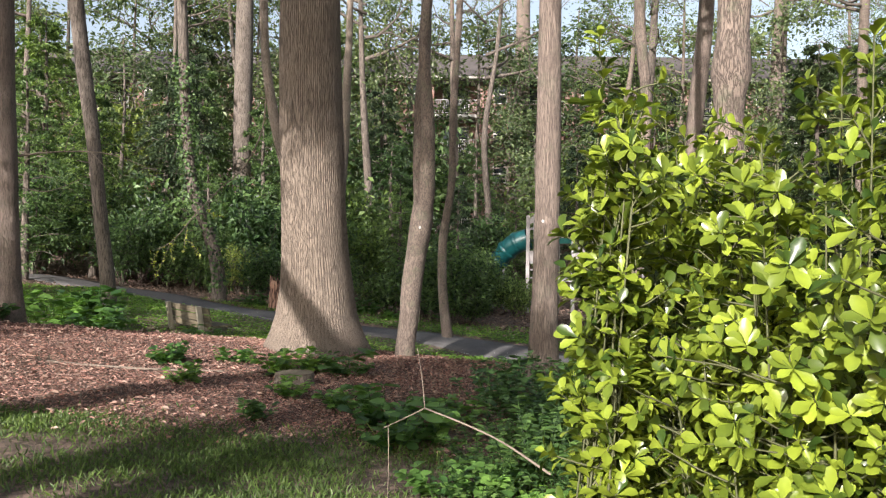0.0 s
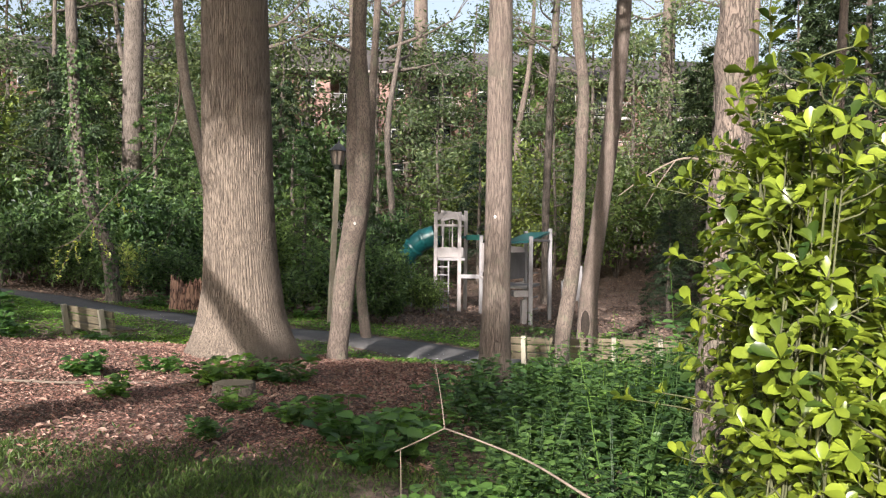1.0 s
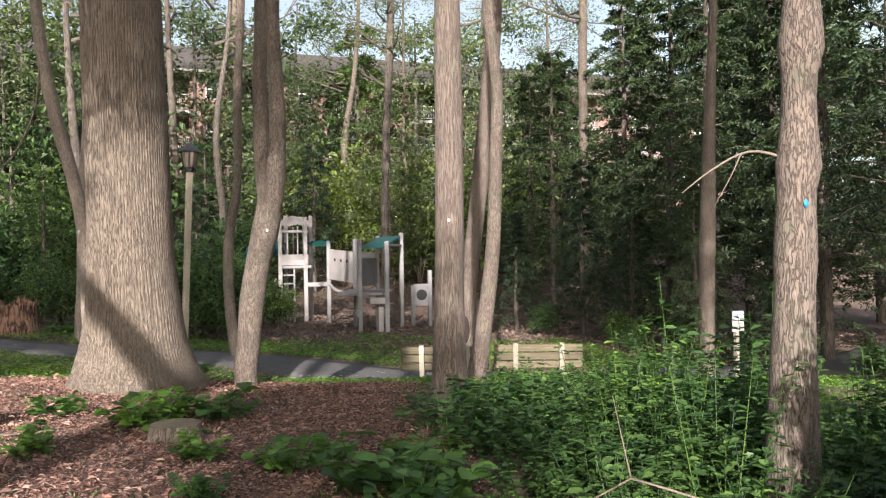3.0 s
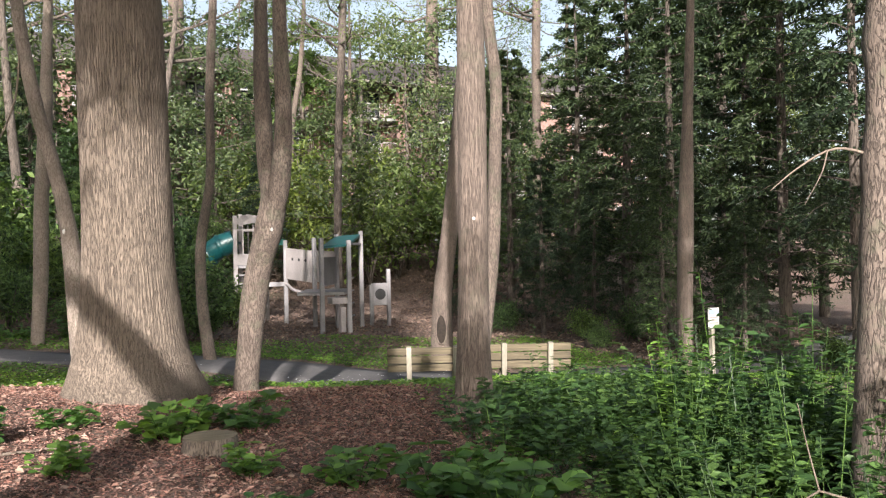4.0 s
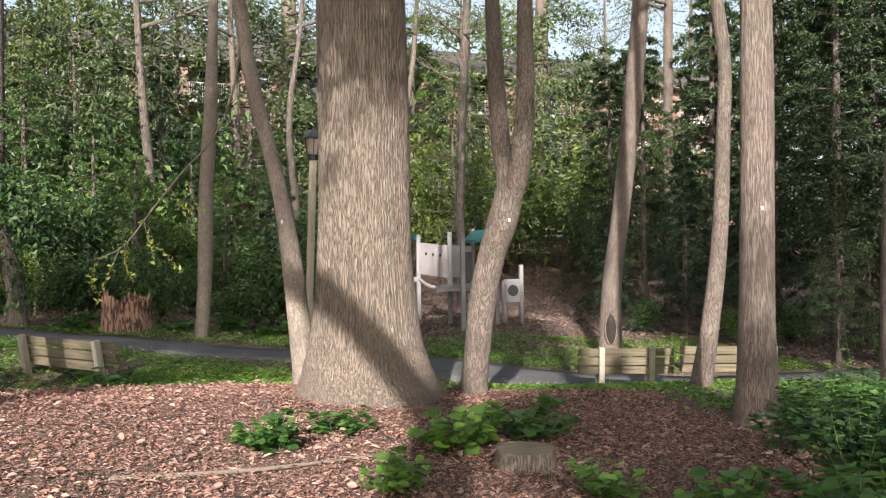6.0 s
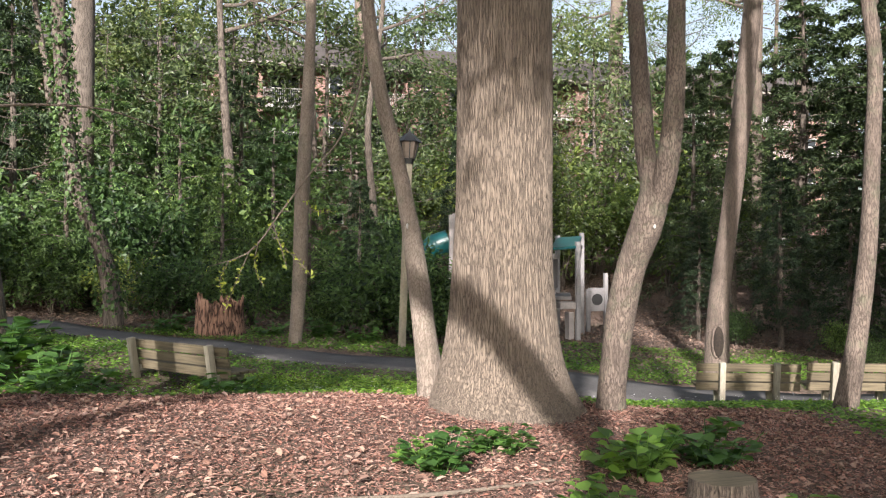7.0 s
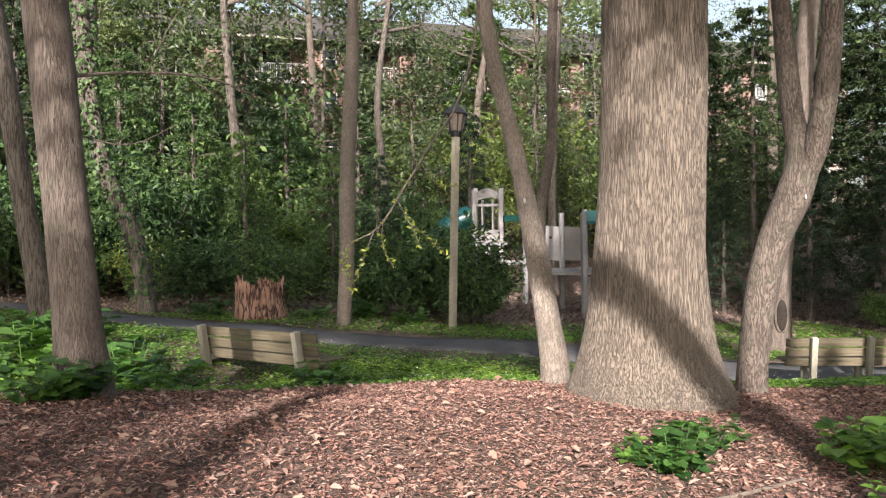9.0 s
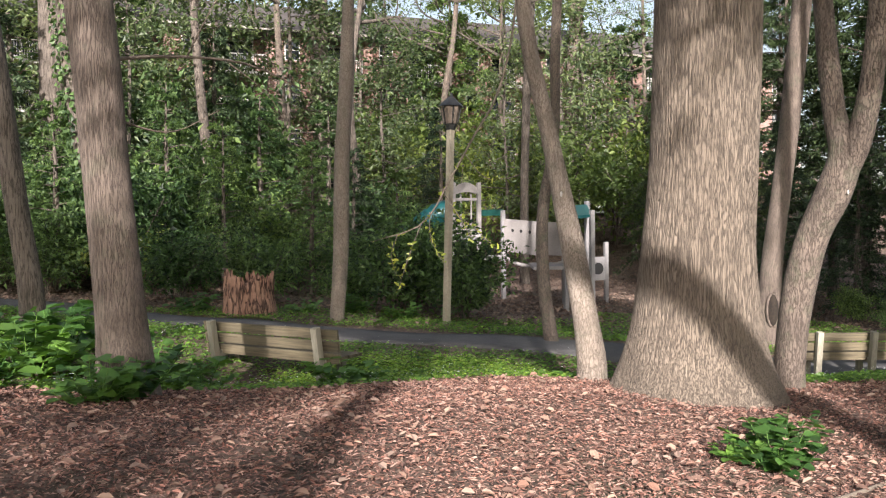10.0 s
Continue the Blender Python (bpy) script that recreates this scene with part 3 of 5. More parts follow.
# ---- the brick building ----
def bricks():
    m, ns, ls, b = material("red_brick")
    tc = ns.new("ShaderNodeTexCoord")
    mp = ns.new("ShaderNodeMapping")
    mp.inputs["Rotation"].default_value = (radians(90), 0, 0)
    ls.new(tc.outputs["Object"], mp.inputs[0])
    t = node(ns, "ShaderNodeTexBrick", Scale=1.0, Color1=(0.24, 0.115, 0.09, 1), Color2=(0.31, 0.17, 0.135, 1), Mortar=(0.34, 0.29, 0.26, 1), Mortar_Size=0.01, Brick_Width=0.22, Row_Height=0.075)
    ls.new(mp.outputs[0], t.inputs["Vector"])
    n = node(ns, "ShaderNodeTexNoise", Scale=0.5, Detail=5.0)
    ls.new(tc.outputs["Object"], n.inputs["Vector"])
    v = ramp(ns, ls, n.outputs["Fac"], [(0.3, (0.75, 0.75, 0.75)), (0.7, (1.1, 1.1, 1.1))])
    ls.new(mixed(ns, ls, 0.8, t.outputs["Color"], v.outputs[0], "MULTIPLY"), b.inputs["Base Color"])
    b.inputs["Roughness"].default_value = 0.9
    return m


BRICK = bricks()
ROOF = speckled("roof_shingles", [(0.3, (0.05, 0.042, 0.04)), (0.7, (0.10, 0.085, 0.08))], 6, 0.9, 0.01)
WHITE = speckled("white_trim", [(0.3, (0.48, 0.46, 0.43)), (0.7, (0.62, 0.60, 0.57))], 8, 0.6, 0.001)
glass_m, gn, gl, gb = material("window_glass")
gb.inputs["Base Color"].default_value = (0.03, 0.035, 0.04, 1)
gb.inputs["Roughness"].default_value = 0.08


def building():
    """Four storeys, with recessed balconies between brick bays, under a low hipped roof."""
    base = 2.4
    h = thing("apartment_building", (0, 59, base), "long four-storey red-brick apartment building with white balconies", "building")
    x0, x1 = -46.0, 46.0
    floor_h, floors = 2.75, 4
    eave = 11.0
    part("wall", box(bmesh.new(), (x1 - x0, 8.0, eave), (0, 5.4, eave / 2)), BRICK, h)
    bay = 0
    x = x0
    while x < x1 - 4:
        part("wall_pier", box(bmesh.new(), (2.9, 1.55, eave - 0.1), (x + 1.45, 0.62, eave / 2 - 0.05)), BRICK, h)
        for f in range(floors):
            z = f * floor_h + 0.1
            w = part("window", box(bmesh.new(), (0.95, 0.06, 1.3), (x + 1.45, -0.165, z + 1.6)), WHITE, h)
            part("pane", box(bmesh.new(), (0.8, 0.05, 0.55), (x + 1.45, -0.185, z + 1.93)), glass_m, w)
            part("pane", box(bmesh.new(), (0.8, 0.05, 0.55), (x + 1.45, -0.185, z + 1.28)), glass_m, w)
            b = part("balcony", box(bmesh.new(), (3.1, 1.5, 0.2), (x + 4.45, 0.6, z + 0.1)), WHITE, h, "white railed balcony")
            rail = bmesh.new()
            box(rail, (3.1, 0.06, 0.06), (x + 4.45, -0.1, z + 1.2))
            box(rail, (3.1, 0.04, 0.04), (x + 4.45, -0.1, z + 0.32))
            for k in range(24):
                box(rail, (0.03, 0.03, 0.9), (x + 2.98 + k * 0.128, -0.1, z + 0.75))
            part("railing", rail, WHITE, b)
            d = part("balcony_door", box(bmesh.new(), (1.9, 0.08, 2.1), (x + 4.45, 1.37, z + 1.26)), WHITE, h)
            part("pane", box(bmesh.new(), (0.8, 0.06, 1.85), (x + 4.0, 1.33, z + 1.26)), glass_m, d)
            part("pane", box(bmesh.new(), (0.8, 0.06, 1.85), (x + 4.9, 1.33, z + 1.26)), glass_m, d)
        x += 6.05
    roof = bmesh.new()
    e, r = 0.9, 5.2
    a = [roof.verts.new(p) for p in ((x0 - e, -0.9, eave), (x1 + e, -0.9, eave), (x1 + e, 10.2, eave), (x0 - e, 10.2, eave))]
    low = [roof.verts.new((v.co.x, v.co.y, eave - 0.22)) for v in a]
    t = [roof.verts.new(p) for p in ((x0 + 4, r, eave + 2.9), (x1 - 4, r, eave + 2.9))]
    roof.faces.new((a[0], a[1], t[1], t[0])), roof.faces.new((a[2], a[3], t[0], t[1]))
    roof.faces.new((a[1], a[2], t[1])), roof.faces.new((a[3], a[0], t[0]))
    for i in range(4):
        roof.faces.new((low[i], low[(i + 1) % 4], a[(i + 1) % 4], a[i]))
    roof.faces.new(low[::-1])
    rf = part("roof", roof, ROOF, h, "low brown shingle roof")
    part("gutter", box(bmesh.new(), (x1 - x0 + 1.8, 0.12, 0.14), (0, -0.965, eave - 0.05)), GUTTER, rf)


building()


# ---- understorey ----
def shrub_meshes(seed, height, width, count, per, size, mat, spread=0.22, points=4, flat=0.6, slim=0.5, rise=0.9):
    """Several stems from one root with leaf clumps at the twig ends."""
    rng = np.random.default_rng(seed)
    arr, ends = [], []
    for i in range(count):
        a, lean = rng.uniform(0, 6.28), rng.uniform(0.15, 0.9) * width
        top = np.array([math.cos(a) * lean, math.sin(a) * lean, height * rng.uniform(0.55, 1.05)])
        r = 0.012 + 0.008 * height
        arr.append(tube_arrays([(0, 0, -0.1, r), (*(top * np.array([0.35, 0.35, 0.5])), r * 0.7), (*top, r * 0.2)], 5, 8, 0.03, seed + i))
        b, e = branching(top * np.array([0.1, 0.1, 0.15]), top, r * 0.8, seed * 7 + i, 6, width * 0.55, 0.15, 1, rise * 0.4)
        arr += b
        ends += list(e)
    stems = raw_mesh("stems", *joined(arr), True)
    stems.materials.append(TWIG if height < 1.6 else DARK_BARK)
    leaves = foliage("foliage", np.array(ends), per, spread, size, seed + 2, flat, points, slim)
    leaves.materials.append(mat)
    return stems, leaves


def shrub(meshes, x, y, scale, label, turn=0.0, name="shrub", group="", tall=1.0, category="shrub"):
    t = thing(name, (x, y, float(ground_z(x, y))), label, category, group, turn)
    t.scale = (scale, scale, scale * tall)
    part("branchwork", meshes[0], None, t, kind="stuff")
    part("foliage", meshes[1], None, t, kind="stuff")
    return t


DENSE = [shrub_meshes(100 + i, 3.2, 1.9, 9, 10, 0.25, SHRUB, 0.3) for i in range(3)]
LIGHT = [shrub_meshes(120 + i, 3.6, 1.9, 6, 8, 0.22, SPRING, 0.3) for i in range(2)]


def layered(seed, mat, height=7.5, reach=2.4, count=24, per=16, size=0.2):
    """A small woodland tree with level sprays of leaves from low on the stem."""
    arr, ends = branching((0, 0, 0), (0, 0, height), 0.06, seed, count, reach, 0.14, 2, 0.25)
    arr.append(tube_arrays([(0, 0, -0.2, 0.09), (0.06, 0.02, height * 0.35, 0.075), (-0.04, 0.05, height * 0.7, 0.05), (0.05, 0, height, 0.015)], 8, 16, 0.05, seed))
    stems = raw_mesh("branchwork", *joined(arr), True)
    stems.materials.append(DARK_BARK)
    leaves = foliage("foliage", ends, per, 0.34, size, seed + 3, 0.28)
    leaves.materials.append(mat)
    return stems, leaves


def conifer_meshes(seed, height=12.0, reach=3.0, low=1.6, count=72, fine=38, mat=None):
    """A hemlock-like evergreen: a straight stem, drooping boughs with flat sprays, dead twigs low down."""
    rng = np.random.default_rng(seed)
    arr = [tube_arrays([(0, 0, -0.2, 0.17), (0.05, 0.03, height * 0.3, 0.135), (-0.05, 0.05, height * 0.7, 0.08), (0, 0, height, 0.015)], 10, 24, 0.05, seed)]
    at, way = [], []
    for i in range(count):
        z = low + (height - low) * (i + rng.uniform(0, 1)) / count
        a = i * 2.4 + rng.uniform(-0.4, 0.4)
        span = reach * (1.05 - 0.85 * z / height) * rng.uniform(0.55, 1.15)
        out = np.array([math.cos(a), math.sin(a), 0])
        side = np.array([-math.sin(a), math.cos(a), 0])
        p0 = np.array([0, 0, z])
        p1 = p0 + out * span * 0.5 + np.array([0, 0, 0.06 * span])
        p2 = p0 + out * span + np.array([0, 0, -rng.uniform(0.1, 0.3) * span])
        arr.append(tube_arrays([(*p0, 0.026), (*p1, 0.016), (*p2, 0.004)], 5, 7, 0.05, seed + i))
        if z < low + 0.8 and i % 2:
            continue
        c = spline(np.array([(*p0, 0), (*p1, 0), (*p2, 0)]), 40)[:, :3]
        for k in range(fine):
            u = rng.uniform(0.18, 1.0)
            b = c[int(u * 39)]
            s = rng.choice([-1.0, 1.0])
            twig = span * 0.42 * (1.1 - u) + 0.12
            d = unit(side * s * rng.uniform(0.5, 1.0) + out * rng.uniform(0.3, 0.9) + np.array([0, 0, rng.normal(0, 0.12) - 0.12]))
            for v_ in np.linspace(0.15, 1.0, 7):
                at.append(b + d * twig * v_ + rng.normal(size=3) * 0.025)
                way.append(d + rng.normal(size=3) * 0.55)
    for i in range(14):
        a, z = rng.uniform(0, 6.28), rng.uniform(0.8, low + 1.0)
        q = np.array([math.cos(a), math.sin(a), rng.uniform(-0.2, 0.25)]) * rng.uniform(0.5, 1.3)
        arr.append(tube_arrays([(0, 0, z, 0.014), (*(q * 0.5 + np.array([0, 0, z + 0.05])), 0.009), (*(q + np.array([0, 0, z])), 0.003)], 4, 5, 0.1, i))
    stems = raw_mesh("branchwork", *joined(arr), True)
    stems.materials.append(DARK_BARK)
    at, way = np.array(at), np.array(way)
    L = rng.uniform(0.10, 0.2, len(at))
    up = np.tile([0, 0, 1.0], (len(at), 1)) + rng.normal(size=at.shape) * 0.35
    leaves = raw_mesh("foliage", *blades(at, way, up, L, L * 0.42, 0.15, 4))
    leaves.materials.append(mat or HOLLY)
    return stems, leaves


CONIFER = [conifer_meshes(170), conifer_meshes(171, 13.0, 3.4, 2.2, 70), conifer_meshes(172, 9.0, 2.6, 0.9, 60)]
LAYERED = [conifer_meshes(160, 8.0, 2.9, 0.4, 46, 30, SHRUB), conifer_meshes(161, 7.0, 3.0, 0.5, 40, 30, SHRUB), conifer_meshes(162, 8.0, 2.6, 0.6, 50, 30), layered(163, CANOPY, 8.0, 2.2, 22, 11, 0.2)]
rng = random.Random(5)
# thicket on the slope before the building
for x, y, s in [(-14.5, 30, 1.0), (-11.4, 32, 0.9), (-8.6, 31.8, 1.0), (-6.6, 30.8, 0.9), (-5.0, 32.2, 0.8), (-3.2, 32.8, 0.75), (-6.5, 35, 1.2), (-4.2, 37, 1.2), (-1.2, 36, 0.9), (-17, 33, 1.3),
                (-1.8, 26.6, 0.42), (0.3, 27.6, 0.45), (0.7, 28.9, 0.5), (1.6, 29.8, 0.5), (2.5, 29.4, 0.36), (1.0, 31.2, 0.6), (-0.4, 30.5, 0.6), (1.4, 37, 0.9), (-3.6, 27.4, 0.5), (-11, 29.2, 0.7), (-20, 38, 1.6), (-24, 36, 1.6), (3.5, 41, 0.9), (-7, 43, 1.6), (-2, 45, 1.6), (-5.6, 27.6, 0.55), (0.9, 25.6, 0.3), (-8.6, 29.2, 0.6)]:
    shrub(DENSE[rng.randrange(3)], x, y, s, "dense green leafy shrub in the woodland understorey", rng.uniform(0, 360), group="understorey shrubs", tall=rng.uniform(0.8, 1.3))
for x, y, s, k in [(-16, 34, 1.1, 0), (-12.8, 31, 0.9, 1), (-10.5, 34.5, 1.0, 2), (-5.4, 33.8, 0.75, 1), (-2.2, 36.0, 0.8, 0), (-6.3, 39.5, 1.1, 3), (-11.5, 40.5, 1.1, 1), (-15.5, 41, 1.3, 3), (1.6, 41.5, 0.85, 0), (4.8, 44, 1.2, 3), (-3.2, 45.5, 1.3, 3), (-8.8, 47.5, 1.4, 3),
                   (-11, 50, 1.7, 3), (-6.5, 50, 1.7, 3), (-2, 49, 1.6, 3), (2, 51, 1.7, 3), (-15, 50, 1.8, 3), (-19, 52, 1.8, 3), (-14, 54, 1.9, 3), (-7.5, 55, 1.6, 3), (4, 52.5, 1.5, 3), (8.5, 54.5, 1.9, 3), (12, 53, 1.8, 1), (16.5, 55, 1.9, 3), (21, 53, 1.8, 3), (26, 55, 1.9, 1), (-24, 54, 1.9, 3), (-29, 52, 1.9, 0),
                   (-20.5, 43, 1.5, 0), (-14.2, 48, 1.4, 2), (10.8, 43.5, 1.1, 3), (-1.6, 31.2, 0.55, 0), (-24, 46, 1.6, 3), (17, 49, 1.5, 3), (22, 45, 1.4, 2), (-13.6, 27.6, 0.8, 0), (-18, 29.5, 1.1, 1), (6.0, 51.5, 1.4, 3), (-5.8, 52, 1.5, 0), (-8.4, 30.2, 0.62, 1), (-4.2, 30.4, 0.5, 0), (-11.8, 36.0, 1.0, 2), (-7.6, 35.8, 0.9, 0), (-3.0, 41.5, 1.0, 2), (3.2, 37.6, 0.55, 1), (6.4, 41.0, 0.75, 2), (0.6, 34.4, 0.55, 2), (-15.6, 37.4, 1.0, 1)]:
    shrub(LAYERED[k], x, y, s, "small woodland evergreen with level sprays of green leaves", rng.uniform(0, 360), "understorey_tree", "understorey trees", rng.uniform(0.9, 1.2), "tree")
for x, y, s in [(-13, 33, 1.0), (-10.2, 30.4, 0.7), (-6.9, 28.6, 0.45), (9, 45, 1.5), (12.5, 43.5, 1.3), (11, 48, 1.9), (15, 46, 1.8), (17.5, 42, 1.6), (6.5, 50, 1.9), (-18, 46, 2.0), (-26, 44, 2.2), (20, 48, 2.1), (26, 46, 2.2)]:
    shrub(LIGHT[rng.randrange(2)], x, y, s, "young tree with fresh yellow-green spring leaves", rng.uniform(0, 360), group="spring saplings", name="sapling")
for x, y, s, k in [(12.9, 27.8, 0.62, 2), (14.2, 22.6, 0.95, 1), (12.1, 20.6, 0.5, 2), (16.2, 20.2, 1.1, 0), (14.6, 16.6, 0.95, 1), (13.0, 18.6, 0.45, 2), (16.8, 28.0, 1.2, 0), (18.6, 24.0, 1.25, 1), (14.0, 31.8, 0.85, 0), (18.2, 33.2, 1.1, 1), (20.5, 18.4, 1.2, 0), (22.5, 29.0, 1.3, 0), (18.6, 15.0, 1.1, 1), (11.6, 30.4, 0.5, 2), (15.4, 36.5, 0.9, 0), (24.0, 23.0, 1.3, 1), (21.5, 37.0, 1.2, 1), (13.2, 25.2, 0.55, 2), (20.5, 33.0, 1.1, 2), (25.5, 34.0, 1.3, 0), (27.0, 28.0, 1.3, 2), (23.0, 20.0, 1.1, 2), (17.4, 22.2, 0.8, 2), (28.0, 40.0, 1.4, 1), (16.6, 25.2, 0.75, 2)]:
    shrub(CONIFER[k], x, y, s, "tall dark evergreen with drooping boughs and bare lower twigs", rng.uniform(0, 360), "evergreen_tree", "evergreens", rng.uniform(0.9, 1.15), "tree")
for x, y, s in [(12.4, 24.6, 0.3), (11.4, 22.4, 0.22), (13.4, 20.2, 0.25), (11.8, 28.6, 0.32), (15.2, 25.5, 0.4), (15.8, 18.0, 0.3)]:
    shrub(DENSE[rng.randrange(3)], x, y, s, "low green shrub under the evergreens", rng.uniform(0, 360), group="understorey shrubs")
shrub(DENSE[2], -0.5, 25.6, 0.72, "dense green shrub beyond the path by the lamp post", 130, group="understorey shrubs", tall=0.95)
shrub(DENSE[1], 0.35, 24.6, 0.6, "dense green shrub beyond the path by the lamp post", 40, group="understorey shrubs", tall=0.95)

# tall woodland behind and beside
for i, (x, y, h, c, mat) in enumerate([(-14, 44, 17, FRESH, DARK_BARK), (-20, 40, 18, AIRY, DARK_BARK), (-11.5, 47, 18, AIRY_TWO, DARK_BARK), (0.5, 46, 17, AIRY, SMOOTH_BARK), (10.5, 50, 18, FRESH, SMOOTH_BARK), (14.5, 51, 18, FRESH, SMOOTH_BARK),
                                       (25, 52, 19, FRESH, SMOOTH_BARK), (29, 47, 18, AIRY, SMOOTH_BARK), (-28, 46, 19, FRESH, DARK_BARK), (-17, 27.5, 15, AIRY_TWO, DARK_BARK), (2.0, 39, 16, AIRY_TWO, DARK_BARK), (23, 41, 17, FRESH, SMOOTH_BARK), (-3.6, 40, 16, AIRY, DARK_BARK), (34, 38, 18, THICK, DARK_BARK), (26, 33, 17, THICK, DARK_BARK), (-33, 38, 18, THICK, DARK_BARK)]):
    z = float(ground_z(x, y))
    r = 0.16 + 0.02 * (i % 5)
    tree([(x, y, z, r * 1.2), (x + 0.1, y, z + 3, r), (x + 0.3 * math.sin(i), y, z + 7, r * 0.85), (x + 0.4 * math.sin(i * 2), y, z + 11, r * 0.6)], "tall slender woodland tree with a thin spring crown", mat, 12, 26, 200 + i, c, z + 6.5, 1.1, z + h)
for i, x in enumerate(range(-60, 70, 11)):
    tree([(x, 78 + 5 * math.sin(i * 2.1), 5.5, 0.3), (x, 78 + 5 * math.sin(i * 2.1), 14, 0.22)], "far woodland tree behind the building", DARK_BARK, 8, 10, 300 + i, AIRY_TWO if i % 2 else FRESH, 9.0, 1.5, 20)
# unseen trees added behind the walker, placed to shade the ground and trunks
for i, (x, y, c, s, at) in enumerate([(-7.1, -0.6, THICK, 0.72, 7.6), (-14.2, 1.1, THICK, 1.0, 6.4), (-12.4, 0.9, THICK, 0.5, 3.4), (-14.2, -5.4, THICK, 0.7, 8.6), (-15.4, 1.7, THICK, 1.0, 6.2), (-8.6, -2.6, THICK, 0.7, 8.2), (-5.6, -2.2, THICK, 0.45, 2.2), (-6.0, -1.4, THICK, 0.45, 3.5), (-19.2, -1.0, THICK, 0.75, 6.0), (-0.6, -3.8, THICK, 1.0, 8.2), (-21.2, 3.4, THICK, 0.75, 4.7), (3.8, -2.8, THICK, 0.9, 4.6), (0.4, -2.8, THICK, 0.35, 2.6)]):
    stem = [(x, y, 0, 0.26), (x + 0.2, y, 4, 0.22), (x + 0.1, y, 9, 0.16)]
    # stem bent to lay a slanting shadow across the oak's foot
    if i == 0:
        stem = [(x, y, 0, 0.26), (x - 0.1, y, 4, 0.22), (x - 0.4, y, 6.0, 0.20), (x - 1.0, y, 6.95, 0.19), (x - 1.9, y, 8.0, 0.17), (x - 3.1, y, 9.3, 0.14)]
    tree(stem, "unseen tree added behind the walker to cast shade", GREY_BARK, 16, 26, 400 + i, c, at, s, at + 6)


# ---- laurel bush beside the trail ----
def laurel():
    """Upright shoots: a spire at the far left, a tall mass at the right, a dip between."""
    rng = np.random.default_rng(8)
    x0, y0 = 1.45, 3.0
    z0 = float(ground_z(x0, y0))
    t = thing("laurel_bush", (x0, y0, z0), "glossy yellow-green broadleaf bush in full sun", "bush")

    def height(px, py):
        h = 1.55 + 0.12 * math.sin(px * 9) * math.cos(py * 7)
        h = max(h, 2.55 - 4.5 * math.hypot(px + 0.66, py - 0.62))
        h = max(h, 2.35 - 1.6 * max(0, math.hypot(px - 0.22, py + 0.45) - 0.15))
        return max(h, 3.05 - 1.3 * max(0, math.hypot(px - 0.5, py + 0.1) - 0.3))

    tips, arr = [], []
    for i in range(290):
        a, u = rng.uniform(0, 6.28), rng.uniform(0.12, 1) ** 0.5
        px, py = math.cos(a) * u * 0.72, math.sin(a) * u * 0.98
        if i < 28:
            px, py = rng.normal(-0.84, 0.035), rng.normal(-0.12, 0.08)
        elif i < 60:
            px, py = rng.normal(-0.4, 0.12), rng.normal(-0.1, 0.4)
        elif i < 120:
            px, py = rng.normal(-0.36, 0.12), rng.normal(0.85, 0.16)
        top = np.array([px, py, height(px, py) * rng.uniform(0.5, 1.0)])
        if i < 28:
            top[2] = 2.42 * rng.uniform(0.45, 1.02)
        elif 60 <= i < 120:
            top[2] = 2.35 * rng.uniform(0.5, 1.03)
        root = np.array([px * (0.85 if i < 28 else 0.3), py * 0.3, -0.1])
        mid = root * 0.4 + top * 0.6 + np.array([px * 0.12, py * 0.12, -0.05])
        arr.append(tube_arrays([(*root, 0.008), (*mid, 0.005), (*top, 0.0025)], 5, 7, 0.02, i))
        for k in range(16):
            s = rng.uniform(0.1, 1.0)
            b = mid + (top - mid) * s if k < 8 else root + (mid - root) * rng.uniform(0.2, 1)
            e = b + np.array([*(rng.normal(size=2) * (0.07 if i < 28 else 0.11) + np.array([px, py]) * (0.0 if i < 28 else 0.12)), rng.uniform(0.02, 0.13)])
            arr.append(tube_arrays([(*b, 0.004), (*((b + e) / 2 + rng.normal(size=3) * 0.01), 0.003), (*e, 0.0018)], 4, 3, 0, i))
            tips.append((e, unit(e - b)))
        tips.append((top, unit(top - mid)))
    part("branchwork", raw_mesh("branchwork", *joined(arr), True), LAUREL_STEM, t, kind="stuff")
    at, way, up, size = [], [], [], []
    for e, d in tips:
        n = rng.integers(8, 12)
        s1 = unit(np.cross(d, [0.3, 0.2, 0.9]))
        s2 = np.cross(d, s1)
        for k in range(n):
            ang = k * 2.4 + rng.uniform(-0.3, 0.3)
            out = math.cos(ang) * s1 + math.sin(ang) * s2
            at.append(e - d * rng.uniform(0, 0.12) * (k / n))
            way.append(unit(out * rng.uniform(0.7, 1.1) + d * rng.uniform(0.1, 0.9) + np.array([0, 0, 0.1])))
            up.append(unit(d * 0.9 + np.array([0, 0, 0.5]) + rng.normal(size=3) * 0.2))
            size.append(rng.uniform(0.045, 0.082))
    at, way, up, size = map(np.array, (at, way, up, size))
    outer = at[:, 0] + at[:, 1] * 0.8
    order = np.argsort(outer)
    near, rest = order[:300], order[300:]
    v, f = blades(at[rest], way[rest], up[rest], size[rest], size[rest] * 0.52, 0.16, 9)
    part("foliage", raw_mesh("foliage", v, f, True), LAUREL, t, kind="stuff")
    v, f = blades(np.zeros((1, 3)), np.array([[0, 1.0, 0]]), np.array([[0, 0, 1.0]]), [1.0], [0.52], 0.16, 9)
    leaf = raw_mesh("leaf", v, f, True)
    leaf.materials.append(LAUREL_ONE)
